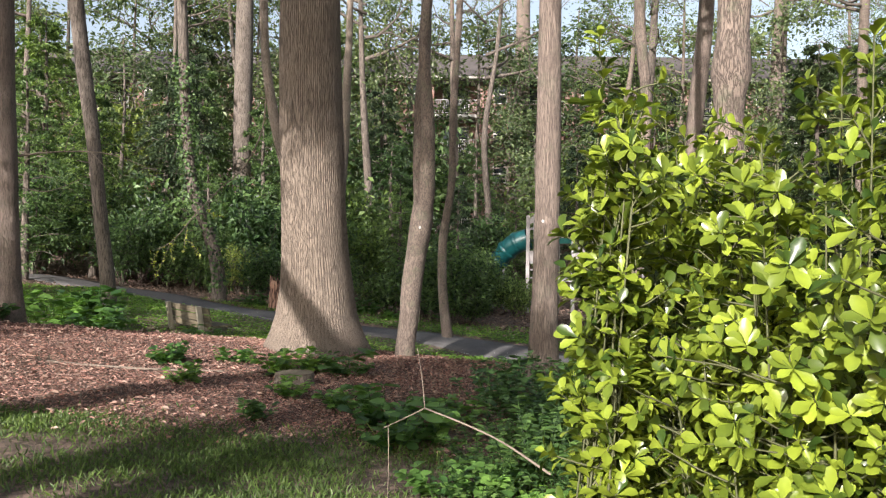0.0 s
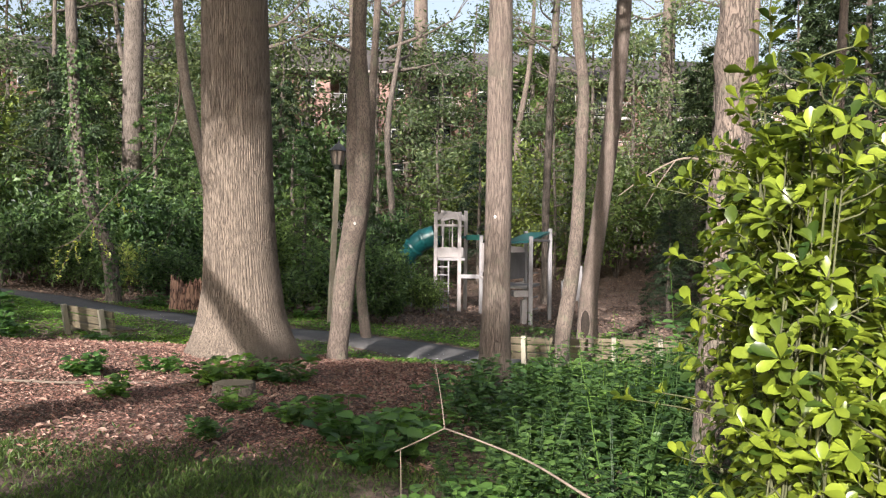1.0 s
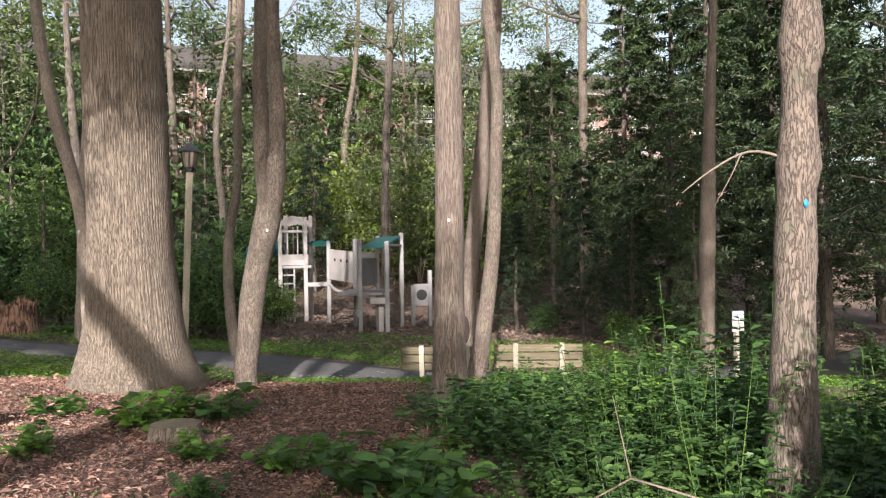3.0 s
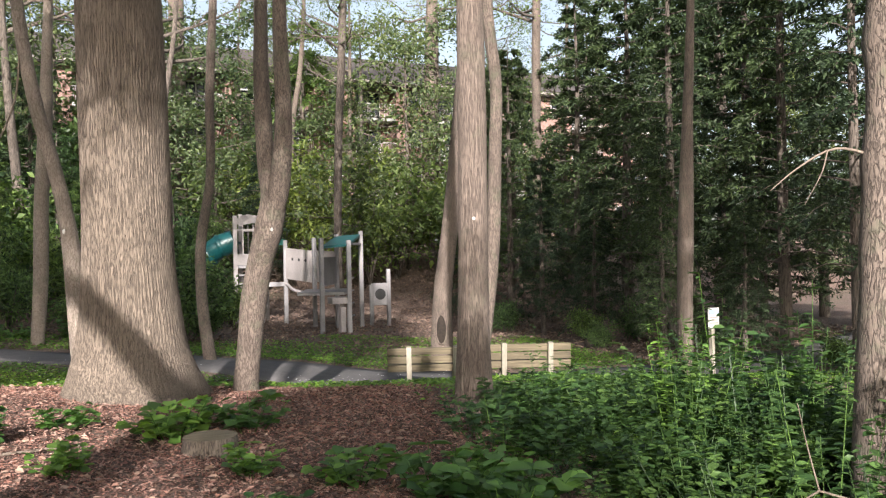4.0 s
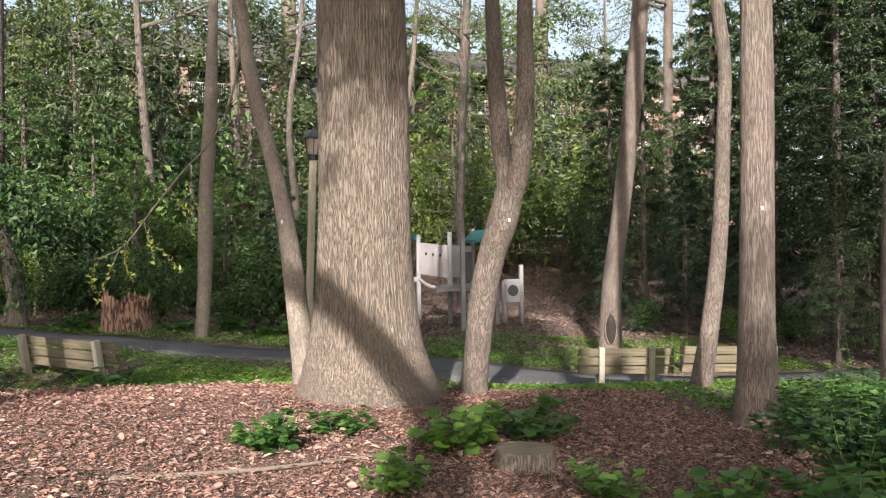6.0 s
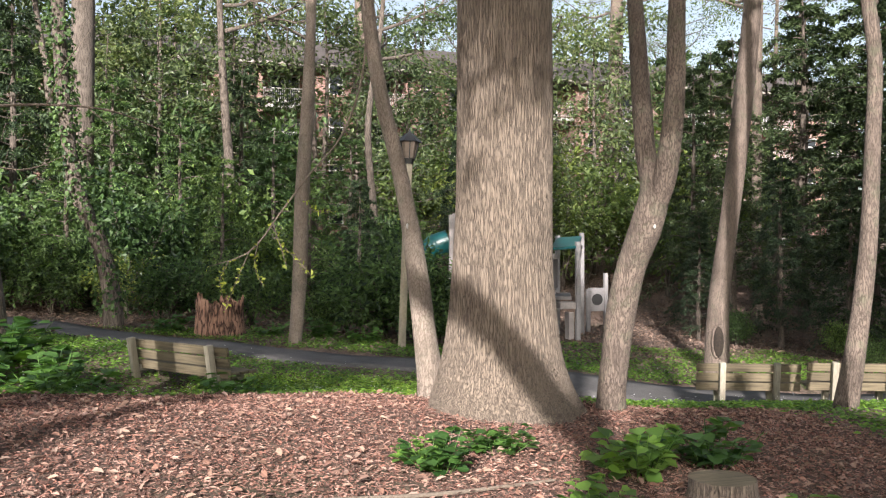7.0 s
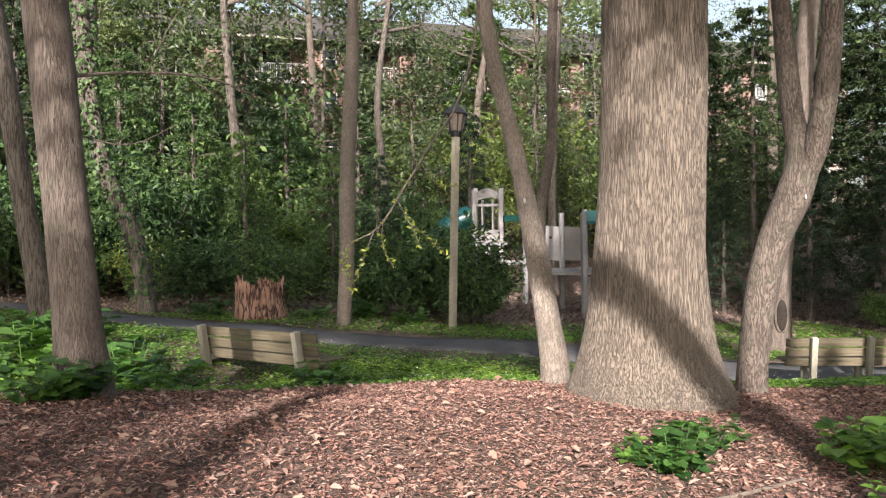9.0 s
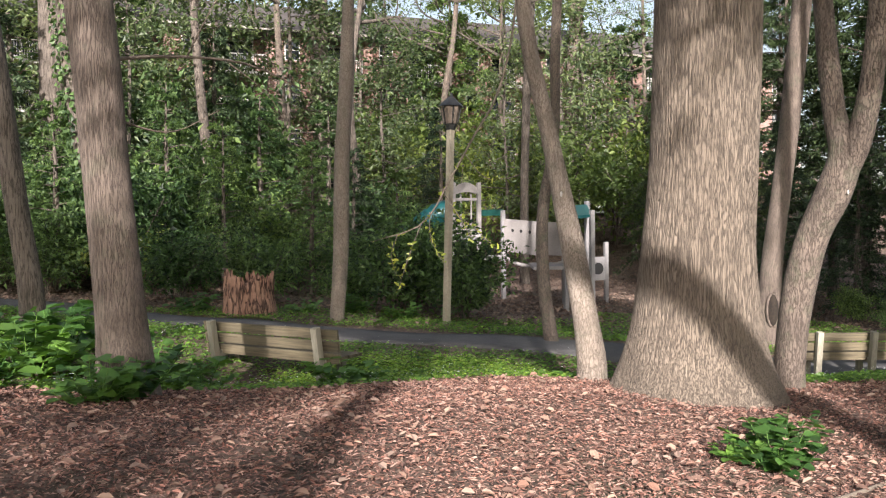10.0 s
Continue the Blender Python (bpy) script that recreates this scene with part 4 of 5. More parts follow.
    for i in near:
        o = part("leaf", leaf, None, t)
        wv, uv = Vector(way[i]), Vector(up[i])
        sv = wv.cross(uv).normalized()
        nv = sv.cross(wv)
        o.matrix_basis = Matrix.Translation(at[i]) @ Matrix((sv, wv, nv)).transposed().to_4x4() @ Matrix.Scale(float(size[i]), 4)


laurel()

# ---- weeds and ground plants ----
def plant_meshes(seed, stems, height, leaf, per, mat, points=6, slim=0.75, wide=0.22):
    """A herb: upright stalks with broad leaves all the way up."""
    rng = np.random.default_rng(seed)
    arr, at, way = [], [], []
    for i in range(stems):
        a, u = rng.uniform(0, 6.28), math.sqrt(rng.uniform(0, 1)) * wide
        h = height * rng.uniform(0.5, 1.1)
        root = np.array([math.cos(a) * u * 0.5, math.sin(a) * u * 0.5, -0.02])
        top = np.array([math.cos(a) * u * 1.6, math.sin(a) * u * 1.6, h])
        arr.append(tube_arrays([(*root, 0.004), (*((root + top) / 2), 0.003), (*top, 0.0015)], 4, 4, 0, i))
        for k in range(per):
            s = rng.uniform(0.25, 1.0)
            p = root + (top - root) * s
            b = rng.uniform(0, 6.28)
            at.append(p)
            way.append([math.cos(b), math.sin(b), rng.uniform(-0.15, 0.5)])
    at, way = np.array(at), np.array(way)
    L = leaf * rng.uniform(0.6, 1.2, len(at))
    v, f = blades(at, way, np.tile([0, 0, 1.0], (len(at), 1)) + rng.normal(size=at.shape) * 0.25, L, L * slim, 0.1, points)
    s, l = raw_mesh("stalks", *joined(arr)), raw_mesh("foliage", v, f, True)
    s.materials.append(mat)
    l.materials.append(mat)
    return s, l


def plant(meshes, x, y, scale, label, name="herb", group="herbs", turn=0.0):
    t = thing(name, (x, y, float(ground_z(x, y))), label, "plant", group, turn)
    t.scale = (scale,) * 3
    part("stalk", meshes[0], None, t, kind="stuff")
    part("foliage", meshes[1], None, t, kind="stuff")
    return t


BROAD = [plant_meshes(500 + i, 18, 0.26, 0.11, 7, HERB, 6, 0.95, 0.22) for i in range(3)]
TALL = [plant_meshes(520 + i, 14, 0.5, 0.075, 20, WEED, 6, 0.6, 0.3) for i in range(4)]
rng = random.Random(12)
# clumps on the mulch
for x, y, s in [(-2.78, 11.42, 0.9), (-1.92, 10.7, 1.3), (-1.22, 10.8, 1.25), (-1.6, 11.05, 0.9), (-3.45, 10.8, 0.95), (-2.86, 9.52, 0.85), (-1.6, 9.0, 0.8), (-0.95, 8.6, 1.0), (0.12, 8.45, 1.2), (-3.55, 11.05, 0.7), (-0.55, 7.9, 1.35), (-0.15, 7.65, 1.35), (-0.4, 7.3, 1.1), (-1.7, 7.75, 0.7), (0.37, 6.1, 0.95), (0.0, 6.0, 0.85), (0.75, 5.5, 0.95),
                (-7.2, 13.55, 1.3), (-7.45, 13.35, 1.1), (-4.7, 16.5, 1.3), (-4.4, 16.7, 1.0), (-7.9, 19.4, 2.4), (-7.0, 17.6, 2.1), (-8.2, 18.2, 2.5), (-6.4, 16.4, 1.4), (-9.0, 16.6, 1.8), (-8.4, 15.2, 1.7), (-8.8, 14.2, 1.5), (-6.7, 15.5, 1.1), (-9.6, 18.6, 2.0), (-2.2, 24.7, 1.6), (-3.4, 24.6, 1.3), (-1.3, 24.2, 1.4), (-5.6, 25.3, 1.5)]:
    plant(BROAD[rng.randrange(3)], x, y, s, "clump of bright green broad-leaved weeds on the mulch", turn=rng.uniform(0, 360))
# the tall weeds right of the mulch
for i in range(190):
    y = rng.uniform(4.6, 12.6)
    low = 0.2 if y < 8 else 0.5 + (y - 8) * 0.35
    x = rng.uniform(low, 4.8 - max(0, 6 - y) * 0.6)
    s = rng.uniform(0.55, 1.2) * (0.7 if x < low + 0.5 else 1.0) * (0.8 if y > 9.5 else 1.0)
    plant(TALL[rng.randrange(4)], x, y, s, "leafy green weed standing in the thicket", "weed", "tall weeds", rng.uniform(0, 360))


HIGH = [plant_meshes(560 + i, 9, 0.95, 0.085, 24, WEED, 6, 0.55, 0.24) for i in range(2)]
for i in range(46):
    y = rng.uniform(4.8, 9.6)
    x = rng.uniform(1.0 + max(0, y - 7) * 0.45, 4.6)
    plant(HIGH[rng.randrange(2)], x, y, rng.uniform(0.7, 1.25), "tall leafy weed rising from the thicket", "tall_weed", "tall weeds", rng.uniform(0, 360))
# weeds crowding the tagged trunk and the way to the benches
LUSH = [plant_meshes(580 + i, 15, 0.62, 0.10, 16, WEED, 6, 0.68, 0.3) for i in range(3)]
for i in range(48):
    y = rng.uniform(7.4, 11.4)
    x = rng.uniform(0.45 + max(0, y - 9.5) * 0.3, 4.4)
    plant(LUSH[rng.randrange(3)], x, y, rng.uniform(0.45, 1.1), "lush broad-leaved weed in the thicket", "weed", "tall weeds", rng.uniform(0, 360))
# leafy saplings standing over the weeds
YOUNG = [plant_meshes(540 + i, 7, 1.35, 0.10, 26, HERB, 6, 0.5, 0.28) for i in range(2)]
for x, y, s in [(2.77, 8.67, 1.15), (2.35, 8.9, 0.85), (1.9, 8.3, 0.75), (3.3, 8.2, 1.1), (2.3, 5.1, 1.0), (2.75, 5.6, 1.05), (3.6, 9.6, 1.0), (1.75, 10.0, 0.75), (4.6, 11.5, 1.0)]:
    plant(YOUNG[rng.randrange(2)], x, y, s, "leafy young sapling above the weeds", "sapling", "weed saplings", rng.uniform(0, 360))


# ---- loose cover: stuff nobody could count ----
def scatter(n, seed, inside, x0, x1, y0, y1):
    r = np.random.default_rng(seed)
    x, y = r.uniform(x0, x1, n), r.uniform(y0, y1, n)
    k = inside(x, y, r.uniform(0, 1, n))
    return x[k], y[k], r


def on_path(x, y):
    c = spline(PATH, 300)
    px = np.interp(x, c[:, 0], c[:, 1])
    return np.abs(y - px) < 1.25


def mulch_area(x, y, u):
    edge = 15.2 + 0.25 * np.sin(x * 1.3) - 1.1 * smooth_step(-2.2, 1.0, x)
    m = smooth_step(0.3, -0.3, y - edge) * smooth_step(-0.4, 0.6, y - 7.0 + 0.35 * x * (x < 0) * 0 + 0.3 * np.sin(x * 2)) * smooth_step(1.0, -0.3, x - 0.5 - 0.25 * (y - 10))
    m = np.where((x < -3.6), smooth_step(0.3, -0.3, y - edge) * smooth_step(2, 5, y + 0.4 * x + 1.5), m)
    return u < m


x, y, r = scatter(420000, 1, mulch_area, -13, 3, 5, 16)
n = len(x)
at = np.c_[x, y, ground_z(x, y) + r.uniform(0.0, 0.03, n)]
a = r.uniform(0, 6.28, n)
L = r.uniform(0.014, 0.04, n) + 0.04 * r.uniform(0, 1, n) ** 5
v, f = blades(at, np.c_[np.cos(a), np.sin(a), r.normal(size=n) * 0.32], np.c_[r.normal(size=(n, 2)) * 0.5, np.ones(n)], L, np.maximum(0.008, L * r.uniform(0.15, 0.5, n)), 0.15, 4)
tagged(part("mulch", raw_mesh("mulch", v, f), MULCH), "reddish-brown shredded bark mulch", "mulch", kind="stuff")
x, y, r = scatter(9000, 2, mulch_area, -13, 3, 5, 16)
n = len(x)
at = np.c_[x, y, ground_z(x, y) + r.uniform(0.015, 0.05, n)]
a = r.uniform(0, 6.28, n)
L = r.uniform(0.035, 0.085, n)
v, f = blades(at, np.c_[np.cos(a), np.sin(a), r.normal(size=n) * 0.3], np.c_[r.normal(size=(n, 2)) * 0.5, np.ones(n)], L, L * r.uniform(0.4, 0.7, n), 0.2, 6)
tagged(part("fallen_leaves", raw_mesh("fallen_leaves", v, f), DRY_LEAF), "curled dry brown oak leaves on the mulch", "leaf litter", kind="stuff")


def lawn_area(x, y, u):
    patchy = np.clip(0.45 + 0.6 * np.sin(x * 2.1 + 1.5 * np.sin(y * 1.7)) * np.sin(y * 2.3 + np.sin(x * 1.3)), 0.06, 1)
    return u < patchy * smooth_step(8.0, 6.6, y + 0.25 * np.sin(x * 3)) * smooth_step(0.9, 0.1, x - 0.15 * (y - 5)) * smooth_step(-9, -6, x)


x, y, r = scatter(280000, 3, lawn_area, -8, 1.4, 1.5, 8)
n = len(x)
at = np.c_[x, y, ground_z(x, y)]
L = r.uniform(0.02, 0.08, n)
v, f = blades(at, np.c_[r.normal(size=(n, 2)) * 0.8, np.ones(n)], r.normal(size=(n, 3)), L, np.maximum(0.005, L * r.uniform(0.07, 0.3, n)), 0.05, 4)
tagged(part("grass", raw_mesh("grass", v, f), GRASS), "short green grass beside the trail", "grass", kind="stuff")


def cover_area(x, y, u):
    edge = 15.0 + 0.25 * np.sin(x * 1.3) - 1.1 * smooth_step(-2.2, 1.0, x)
    patchy = 0.55 + 0.45 * np.sin(x * 1.1 + 2 * np.sin(y * 0.6)) * np.sin(y * 0.9 + x * 0.4)
    strip = smooth_step(-0.3, 0.5, y - edge) * smooth_step(26, 22.5, y + 0.35 * x)
    right = smooth_step(0.2, 1.2, x - 0.2 * (y - 8)) * smooth_step(4, 6, y) * 0.8
    return (u < np.maximum(strip * (0.35 + 0.65 * patchy), right * patchy)) & ~on_path(x, y)


x, y, r = scatter(380000, 4, cover_area, -13, 11, 4, 26)
n = len(x)
at = np.c_[x, y, ground_z(x, y) + r.uniform(0, 0.09, n)]
a = r.uniform(0, 6.28, n)
L = r.uniform(0.03, 0.085, n)
v, f = blades(at, np.c_[np.cos(a), np.sin(a), r.uniform(-0.1, 0.6, n)], np.c_[r.normal(size=(n, 2)) * 0.35, np.ones(n)], L, L * 0.7, 0.1, 4)
tagged(part("ground_cover", raw_mesh("ground_cover", v, f), COVER), "low green weeds and wildflowers carpeting the ground", "ground cover", kind="stuff")


def far_litter(x, y, u):
    return (u < 0.9 * smooth_step(20, 23, y + 0.2 * x)) & ~on_path(x, y)


x, y, r = scatter(90000, 6, far_litter, -22, 24, 19, 56)
n = len(x)
at = np.c_[x, y, ground_z(x, y) + r.uniform(0.0, 0.05, n)]
a = r.uniform(0, 6.28, n)
L = r.uniform(0.06, 0.16, n)
v, f = blades(at, np.c_[np.cos(a), np.sin(a), r.normal(size=n) * 0.4], np.c_[r.normal(size=(n, 2)) * 0.5, np.ones(n)], L, L * 0.6, 0.2, 4)
tagged(part("leaf_litter", raw_mesh("leaf_litter", v, f), LITTER), "dead brown leaves strewn over the woodland slope", "leaf litter", kind="stuff")

x, y, r = scatter(5000, 9, lambda x, y, u: cover_area(x, y, u * 1.6) & ((x < -2.5) | (u < 0.2)), -12, 8, 14, 21)
n = len(x)
at = np.c_[x, y, ground_z(x, y) + r.uniform(0.08, 0.2, n)]
a = r.uniform(0, 6.28, n)
v, f = blades(at, np.c_[np.cos(a), np.sin(a), 0.3 * np.ones(n)], np.tile([0, 0, 1.0], (n, 1)), 0.022 * np.ones(n), 0.02 * np.ones(n), 0.1, 4)
tagged(part("wildflowers", raw_mesh("wildflowers", v, f), FLOWER), "tiny white wildflowers among the low weeds", "wildflowers", kind="stuff")


# the sunlit patch: clover whose brightness is painted into its leaves
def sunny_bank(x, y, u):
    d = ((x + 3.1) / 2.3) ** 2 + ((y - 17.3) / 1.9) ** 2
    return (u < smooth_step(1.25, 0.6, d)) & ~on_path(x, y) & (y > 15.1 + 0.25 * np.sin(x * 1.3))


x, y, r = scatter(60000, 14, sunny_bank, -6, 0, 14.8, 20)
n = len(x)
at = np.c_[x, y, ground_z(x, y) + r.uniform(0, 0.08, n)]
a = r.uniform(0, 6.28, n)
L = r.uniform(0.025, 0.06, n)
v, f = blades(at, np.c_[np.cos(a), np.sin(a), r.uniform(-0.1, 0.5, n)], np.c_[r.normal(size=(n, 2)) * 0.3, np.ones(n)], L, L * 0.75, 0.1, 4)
tagged(part("clover", raw_mesh("clover", v, f), SUNLIT_CLOVER), "low green clover on the bank by the path, sunlight put into its colour", "clover", kind="stuff")


# ---- benches ----
def bench(x, y, turn, label, length=1.85, reach=0.92, ends=(-1, 1)):
    """Board bench: end posts with three back boards, seat boards on brackets. Its back faces -y."""
    t = thing("park_bench", (x, y, float(ground_z(x, y))), label, "bench", "park benches", turn)
    lean = pose(0, 0, 0, 9, 0, 0)
    for s in ends:
        part("post", box(bmesh.new(), (0.09, 0.10, 0.96), (s * reach, 0.0, 0.29), lean, 0.008), BENCH_POST, t)
        part("seat_bracket", box(bmesh.new(), (0.08, 0.46, 0.09), (s * reach, 0.29, 0.30), None, 0.006), BENCH_POST, t)
        part("leg", box(bmesh.new(), (0.09, 0.09, 0.46), (s * reach, 0.44, 0.05), None, 0.006), BENCH_POST, t)
    for k in range(3):
        z = 0.36 + k * 0.155
        part("back_board", box(bmesh.new(), (length, 0.04, 0.128), (0, 0.115 - (z - 0.29) * 0.158, z), lean, 0.006), BENCH_WOOD, t)
    for k in range(3):
        part("seat_board", box(bmesh.new(), (length, 0.13, 0.04), (0, 0.20 + k * 0.145, 0.365), None, 0.006), BENCH_WOOD, t)
    return t


bench(-5.39, 17.85, -53.7, "weathered wooden bench facing the path, among weeds", 2.35, 0.92)
bench(3.42, 16.61, -23.2, "weathered grey-yellow wooden bench facing the playground", 1.62, 0.42)
bench(5.0, 15.93, -23.2, "weathered grey-yellow wooden bench facing the playground", 1.62, 0.42)
bench(-6.3, 29.6, -30, "old low wooden bench beyond the path", 1.7, 0.6)


# ---- stump ----
def stump():
    x, y = -4.5, 24.75
    z = float(ground_z(x, y))
    t = thing("tree_stump", (x, y, z), "tall broken reddish-brown rotten tree stump", "stump")
    v, f = tube_arrays([(0, 0, -0.1, 0.62), (0, 0, 0.2, 0.56), (0, 0, 0.5, 0.53), (0.02, 0, 0.86, 0.54)], 150, 44, 0.05, 77)
    ang = np.arctan2(v[:, 1], v[:, 0])
    dent = 0.09 * np.abs(wobble(ang, 21, 6.0)) + 0.05 * np.abs(wobble(ang + 0.15 * v[:, 2], 22, 17.0))
    v[:, :2] *= (1 - dent * np.clip(v[:, 2] + 0.3, 0.2, 1.1))[:, None]
    jag = 0.05 * np.sin(ang * 2 + 1) + 0.10 * wobble(ang, 3, 5.0) - 0.09 * np.abs(wobble(ang, 8, 13.0))
    v[:, 2] += np.where(v[:, 2] > 0.3, jag * np.clip((v[:, 2] - 0.3) / 0.56, 0, 1), 0)
    wall = raw_mesh("bark_wall", v, f, True)
    part("bark_wall", wall, CUT_WOOD, t)
    part("heart", box(bmesh.new(), (0.78, 0.78, 0.7), (0, 0, 0.3), None, 0.15), CUT_WOOD, t)


stump()


def cut_stump(x, y, r, h):
    t = thing("cut_stump", (x, y, float(ground_z(x, y))), "low sawn tree stump in the mulch", "stump")
    v, f = tube_arrays([(0, 0, -0.05, r * 1.2), (0, 0, h * 0.4, r * 1.05), (0, 0, h, r)], 28, 10, 0.06, 5, 14, 0.01)
    part("bark_wall", raw_mesh("bark_wall", v, f, True), OAK_BARK, t)
    bm = bmesh.new()
    bmesh.ops.create_circle(bm, cap_ends=True, radius=r * 1.0, segments=28, matrix=pose(0, 0, h - 0.004))
    part("cut_face", bm, BENCH_WOOD, t)


cut_stump(-1.72, 9.95, 0.22, 0.16)


# ---- lamp post ----
def lamp():
    x, y = -0.7, 23.05
    t = thing("lamp_post", (x, y, float(ground_z(x, y))), "leaning wooden lamp post with a black lantern", "lamp post")
    t.matrix_basis = pose(x, y, float(ground_z(x, y)), 0, 2.6, 20)
    part("post", box(bmesh.new(), (0.125, 0.125, 4.2), (0, 0, 2.0), None, 0.012), LAMP_POST, t)
    lan = bmesh.new()
    bmesh.ops.create_cone(lan, cap_ends=True, segments=6, radius1=0.10, radius2=0.13, depth=0.12, matrix=pose(0, 0, 4.14))
    part("collar", lan, LAMP_BLACK, t)
    g = bmesh.new()
    bmesh.ops.create_cone(g, cap_ends=True, segments=6, radius1=0.15, radius2=0.225, depth=0.36, matrix=pose(0, 0, 4.38))
    gl_ = part("lantern", g, FROSTED, t, "hexagonal lantern with dull frosted panes")
    for k in range(6):
        a = math.radians(60 * k)
        bar = bmesh.new()
        box(bar, (0.022, 0.022, 0.38), (0.19 * math.cos(a), 0.19 * math.sin(a), 4.38), pose(0, 0, 0, 0, 11.8, 0).to_3x3().to_4x4() if k == 0 else Matrix.Rotation(a, 4, "Z") @ Matrix.Rotation(radians(11.8), 4, "Y"))
        part("bar", bar, LAMP_BLACK, gl_)
    c = bmesh.new()
    bmesh.ops.create_cone(c, cap_ends=True, segments=6, radius1=0.29, radius2=0.07, depth=0.2, matrix=pose(0, 0, 4.66))
    bmesh.ops.create_cone(c, cap_ends=True, segments=8, radius1=0.05, radius2=0.012, depth=0.1, matrix=pose(0, 0, 4.80))
    part("cap", c, LAMP_BLACK, t, "black pointed cap")


lamp()


# ---- marks, branches, log, sign ----
def mark(tree_ob, x, y, z, size, mat, label):
    """A small round of paint or a tag on a trunk, facing the trail."""
    bm = bmesh.new()
    bmesh.ops.create_uvsphere(bm, u_segments=10, v_segments=6, radius=size)
    b = tree_ob.location
    out = Vector((x - b.x, y - b.y, 0)).normalized()
    m = Matrix.Translation((x - b.x, y - b.y, z - b.z)) @ out.to_track_quat("Y", "Z").to_matrix().to_4x4() @ Matrix.Diagonal((1, 0.35, 1.1, 1))
    bmesh.ops.transform(bm, matrix=m, verts=bm.verts)
    part("tag", bm, mat, tree_ob, label)


BLUE = speckled("blue_paint", [(0.3, (0.02, 0.22, 0.50)), (0.7, (0.04, 0.32, 0.62))], 60, 0.5, 0.001)
mark(TREES[3], 1.27, 10.83, 1.97, 0.018, WHITE, "small pale round tag")
mark(TREES[4], 2.14, 6.482, 1.91, 0.024, BLUE, "dab of blue paint")
mark(TREES[2], -2.655, 14.85, 1.97, 0.03, WHITE, "dab of white paint")
mark(TREES[1], -0.36, 13.095, 1.93, 0.022, WHITE, "dab of white paint")


# near-black colour in place of the shade inside the hollow
HOLLOW_SHADE = speckled("hollow_shade", [(0.3, (0.012, 0.009, 0.007)), (0.7, (0.04, 0.028, 0.02))], 20, 0.95, 0.01)


def tree_hollow(tree_ob, x, y, z):
    """An open scar at a trunk's foot, its inner shade painted on a solid oval, ringed by swollen bark."""
    b = tree_ob.location
    out = Vector((x - b.x, y - b.y, 0)).normalized()
    m = Matrix.Translation((x - b.x, y - b.y, z - b.z)) @ out.to_track_quat("Y", "Z").to_matrix().to_4x4()
    rim = [(0.11 * math.cos(a), 0.01, 0.34 * math.sin(a), 0.035) for a in np.linspace(0, 2 * math.pi, 15)]
    v, f = tube_arrays(rim, 8, 40, 0.12, 6)
    ring = part("burl_rim", raw_mesh("burl_rim", v, f, True), GREY_BARK, tree_ob, "swollen bark round the hollow")
    bm = bmesh.new()
    bmesh.ops.create_uvsphere(bm, u_segments=16, v_segments=10, radius=1.0, matrix=Matrix.Diagonal((0.12, 0.10, 0.34, 1)))
    hole = part("hollow", bm, HOLLOW_SHADE, tree_ob, "hollow, the shade inside it painted dark")
    ring.matrix_basis = hole.matrix_basis = m


tree_hollow(TREES[7], 5.31, 20.17, -0.2)


def hanging_branch():
    t = TREES[2]
    b = t.location
    main = [(-3.12, 14.9, 4.5, 0.014), (-3.22, 14.92, 3.6, 0.013), (-3.5, 14.75, 2.95, 0.012), (-3.85, 14.5, 2.55, 0.011), (-4.2, 14.3, 2.1, 0.010), (-4.55, 14.2, 1.66, 0.007), (-4.97, 14.45, 1.5, 0.003)]
    sides = [[(-4.3, 14.27, 1.98, 0.006), (-4.25, 14.0, 1.75, 0.005), (-4.2, 13.77, 1.5, 0.002)], [(-4.55, 14.2, 1.66, 0.005), (-4.68, 14.2, 1.35, 0.004), (-4.8, 14.16, 1.05, 0.002)], [(-4.0, 14.4, 2.35, 0.005), (-3.85, 14.2, 2.1, 0.004), (-3.65, 14.1, 2.1, 0.002)],
             [(-4.75, 14.3, 1.57, 0.004), (-4.85, 14.2, 1.35, 0.003), (-4.82, 14.15, 1.2, 0.002)], [(-4.45, 14.22, 1.78, 0.004), (-4.5, 14.05, 1.5, 0.003), (-4.42, 13.95, 1.3, 0.002)], [(-4.25, 14.0, 1.75, 0.004), (-4.05, 13.9, 1.55, 0.003), (-3.95, 13.8, 1.42, 0.002)]]
    off = np.array([b.x, b.y, b.z, 0])
    rng = np.random.default_rng(4)
    arr, at = [], []
    for k, rows in enumerate([main] + sides):
        rows = np.array(rows) - off
        arr.append(tube_arrays(rows, 6, 26 if k == 0 else 9, 0.1, k))
        c = spline(rows, 14)
        at += [p[:3] + rng.normal(size=3) * 0.01 for p in (c[9:] if k == 0 else c[4:]) for _ in range(2)]
    br = part("branch", raw_mesh("branch", *joined(arr), True), TWIG, t, "bare drooping branch with opening buds")
    at = np.array(at)
    L = rng.uniform(0.03, 0.07, len(at))
    way = rng.normal(size=at.shape) + np.array([0, 0, 0.5])
    v, f = blades(at, way, rng.normal(size=at.shape), L, L * 0.5, 0.2, 6)
    part("bud", raw_mesh("bud", v, f), BUD, br, "pale yellow-green opening buds", kind="stuff")


hanging_branch()


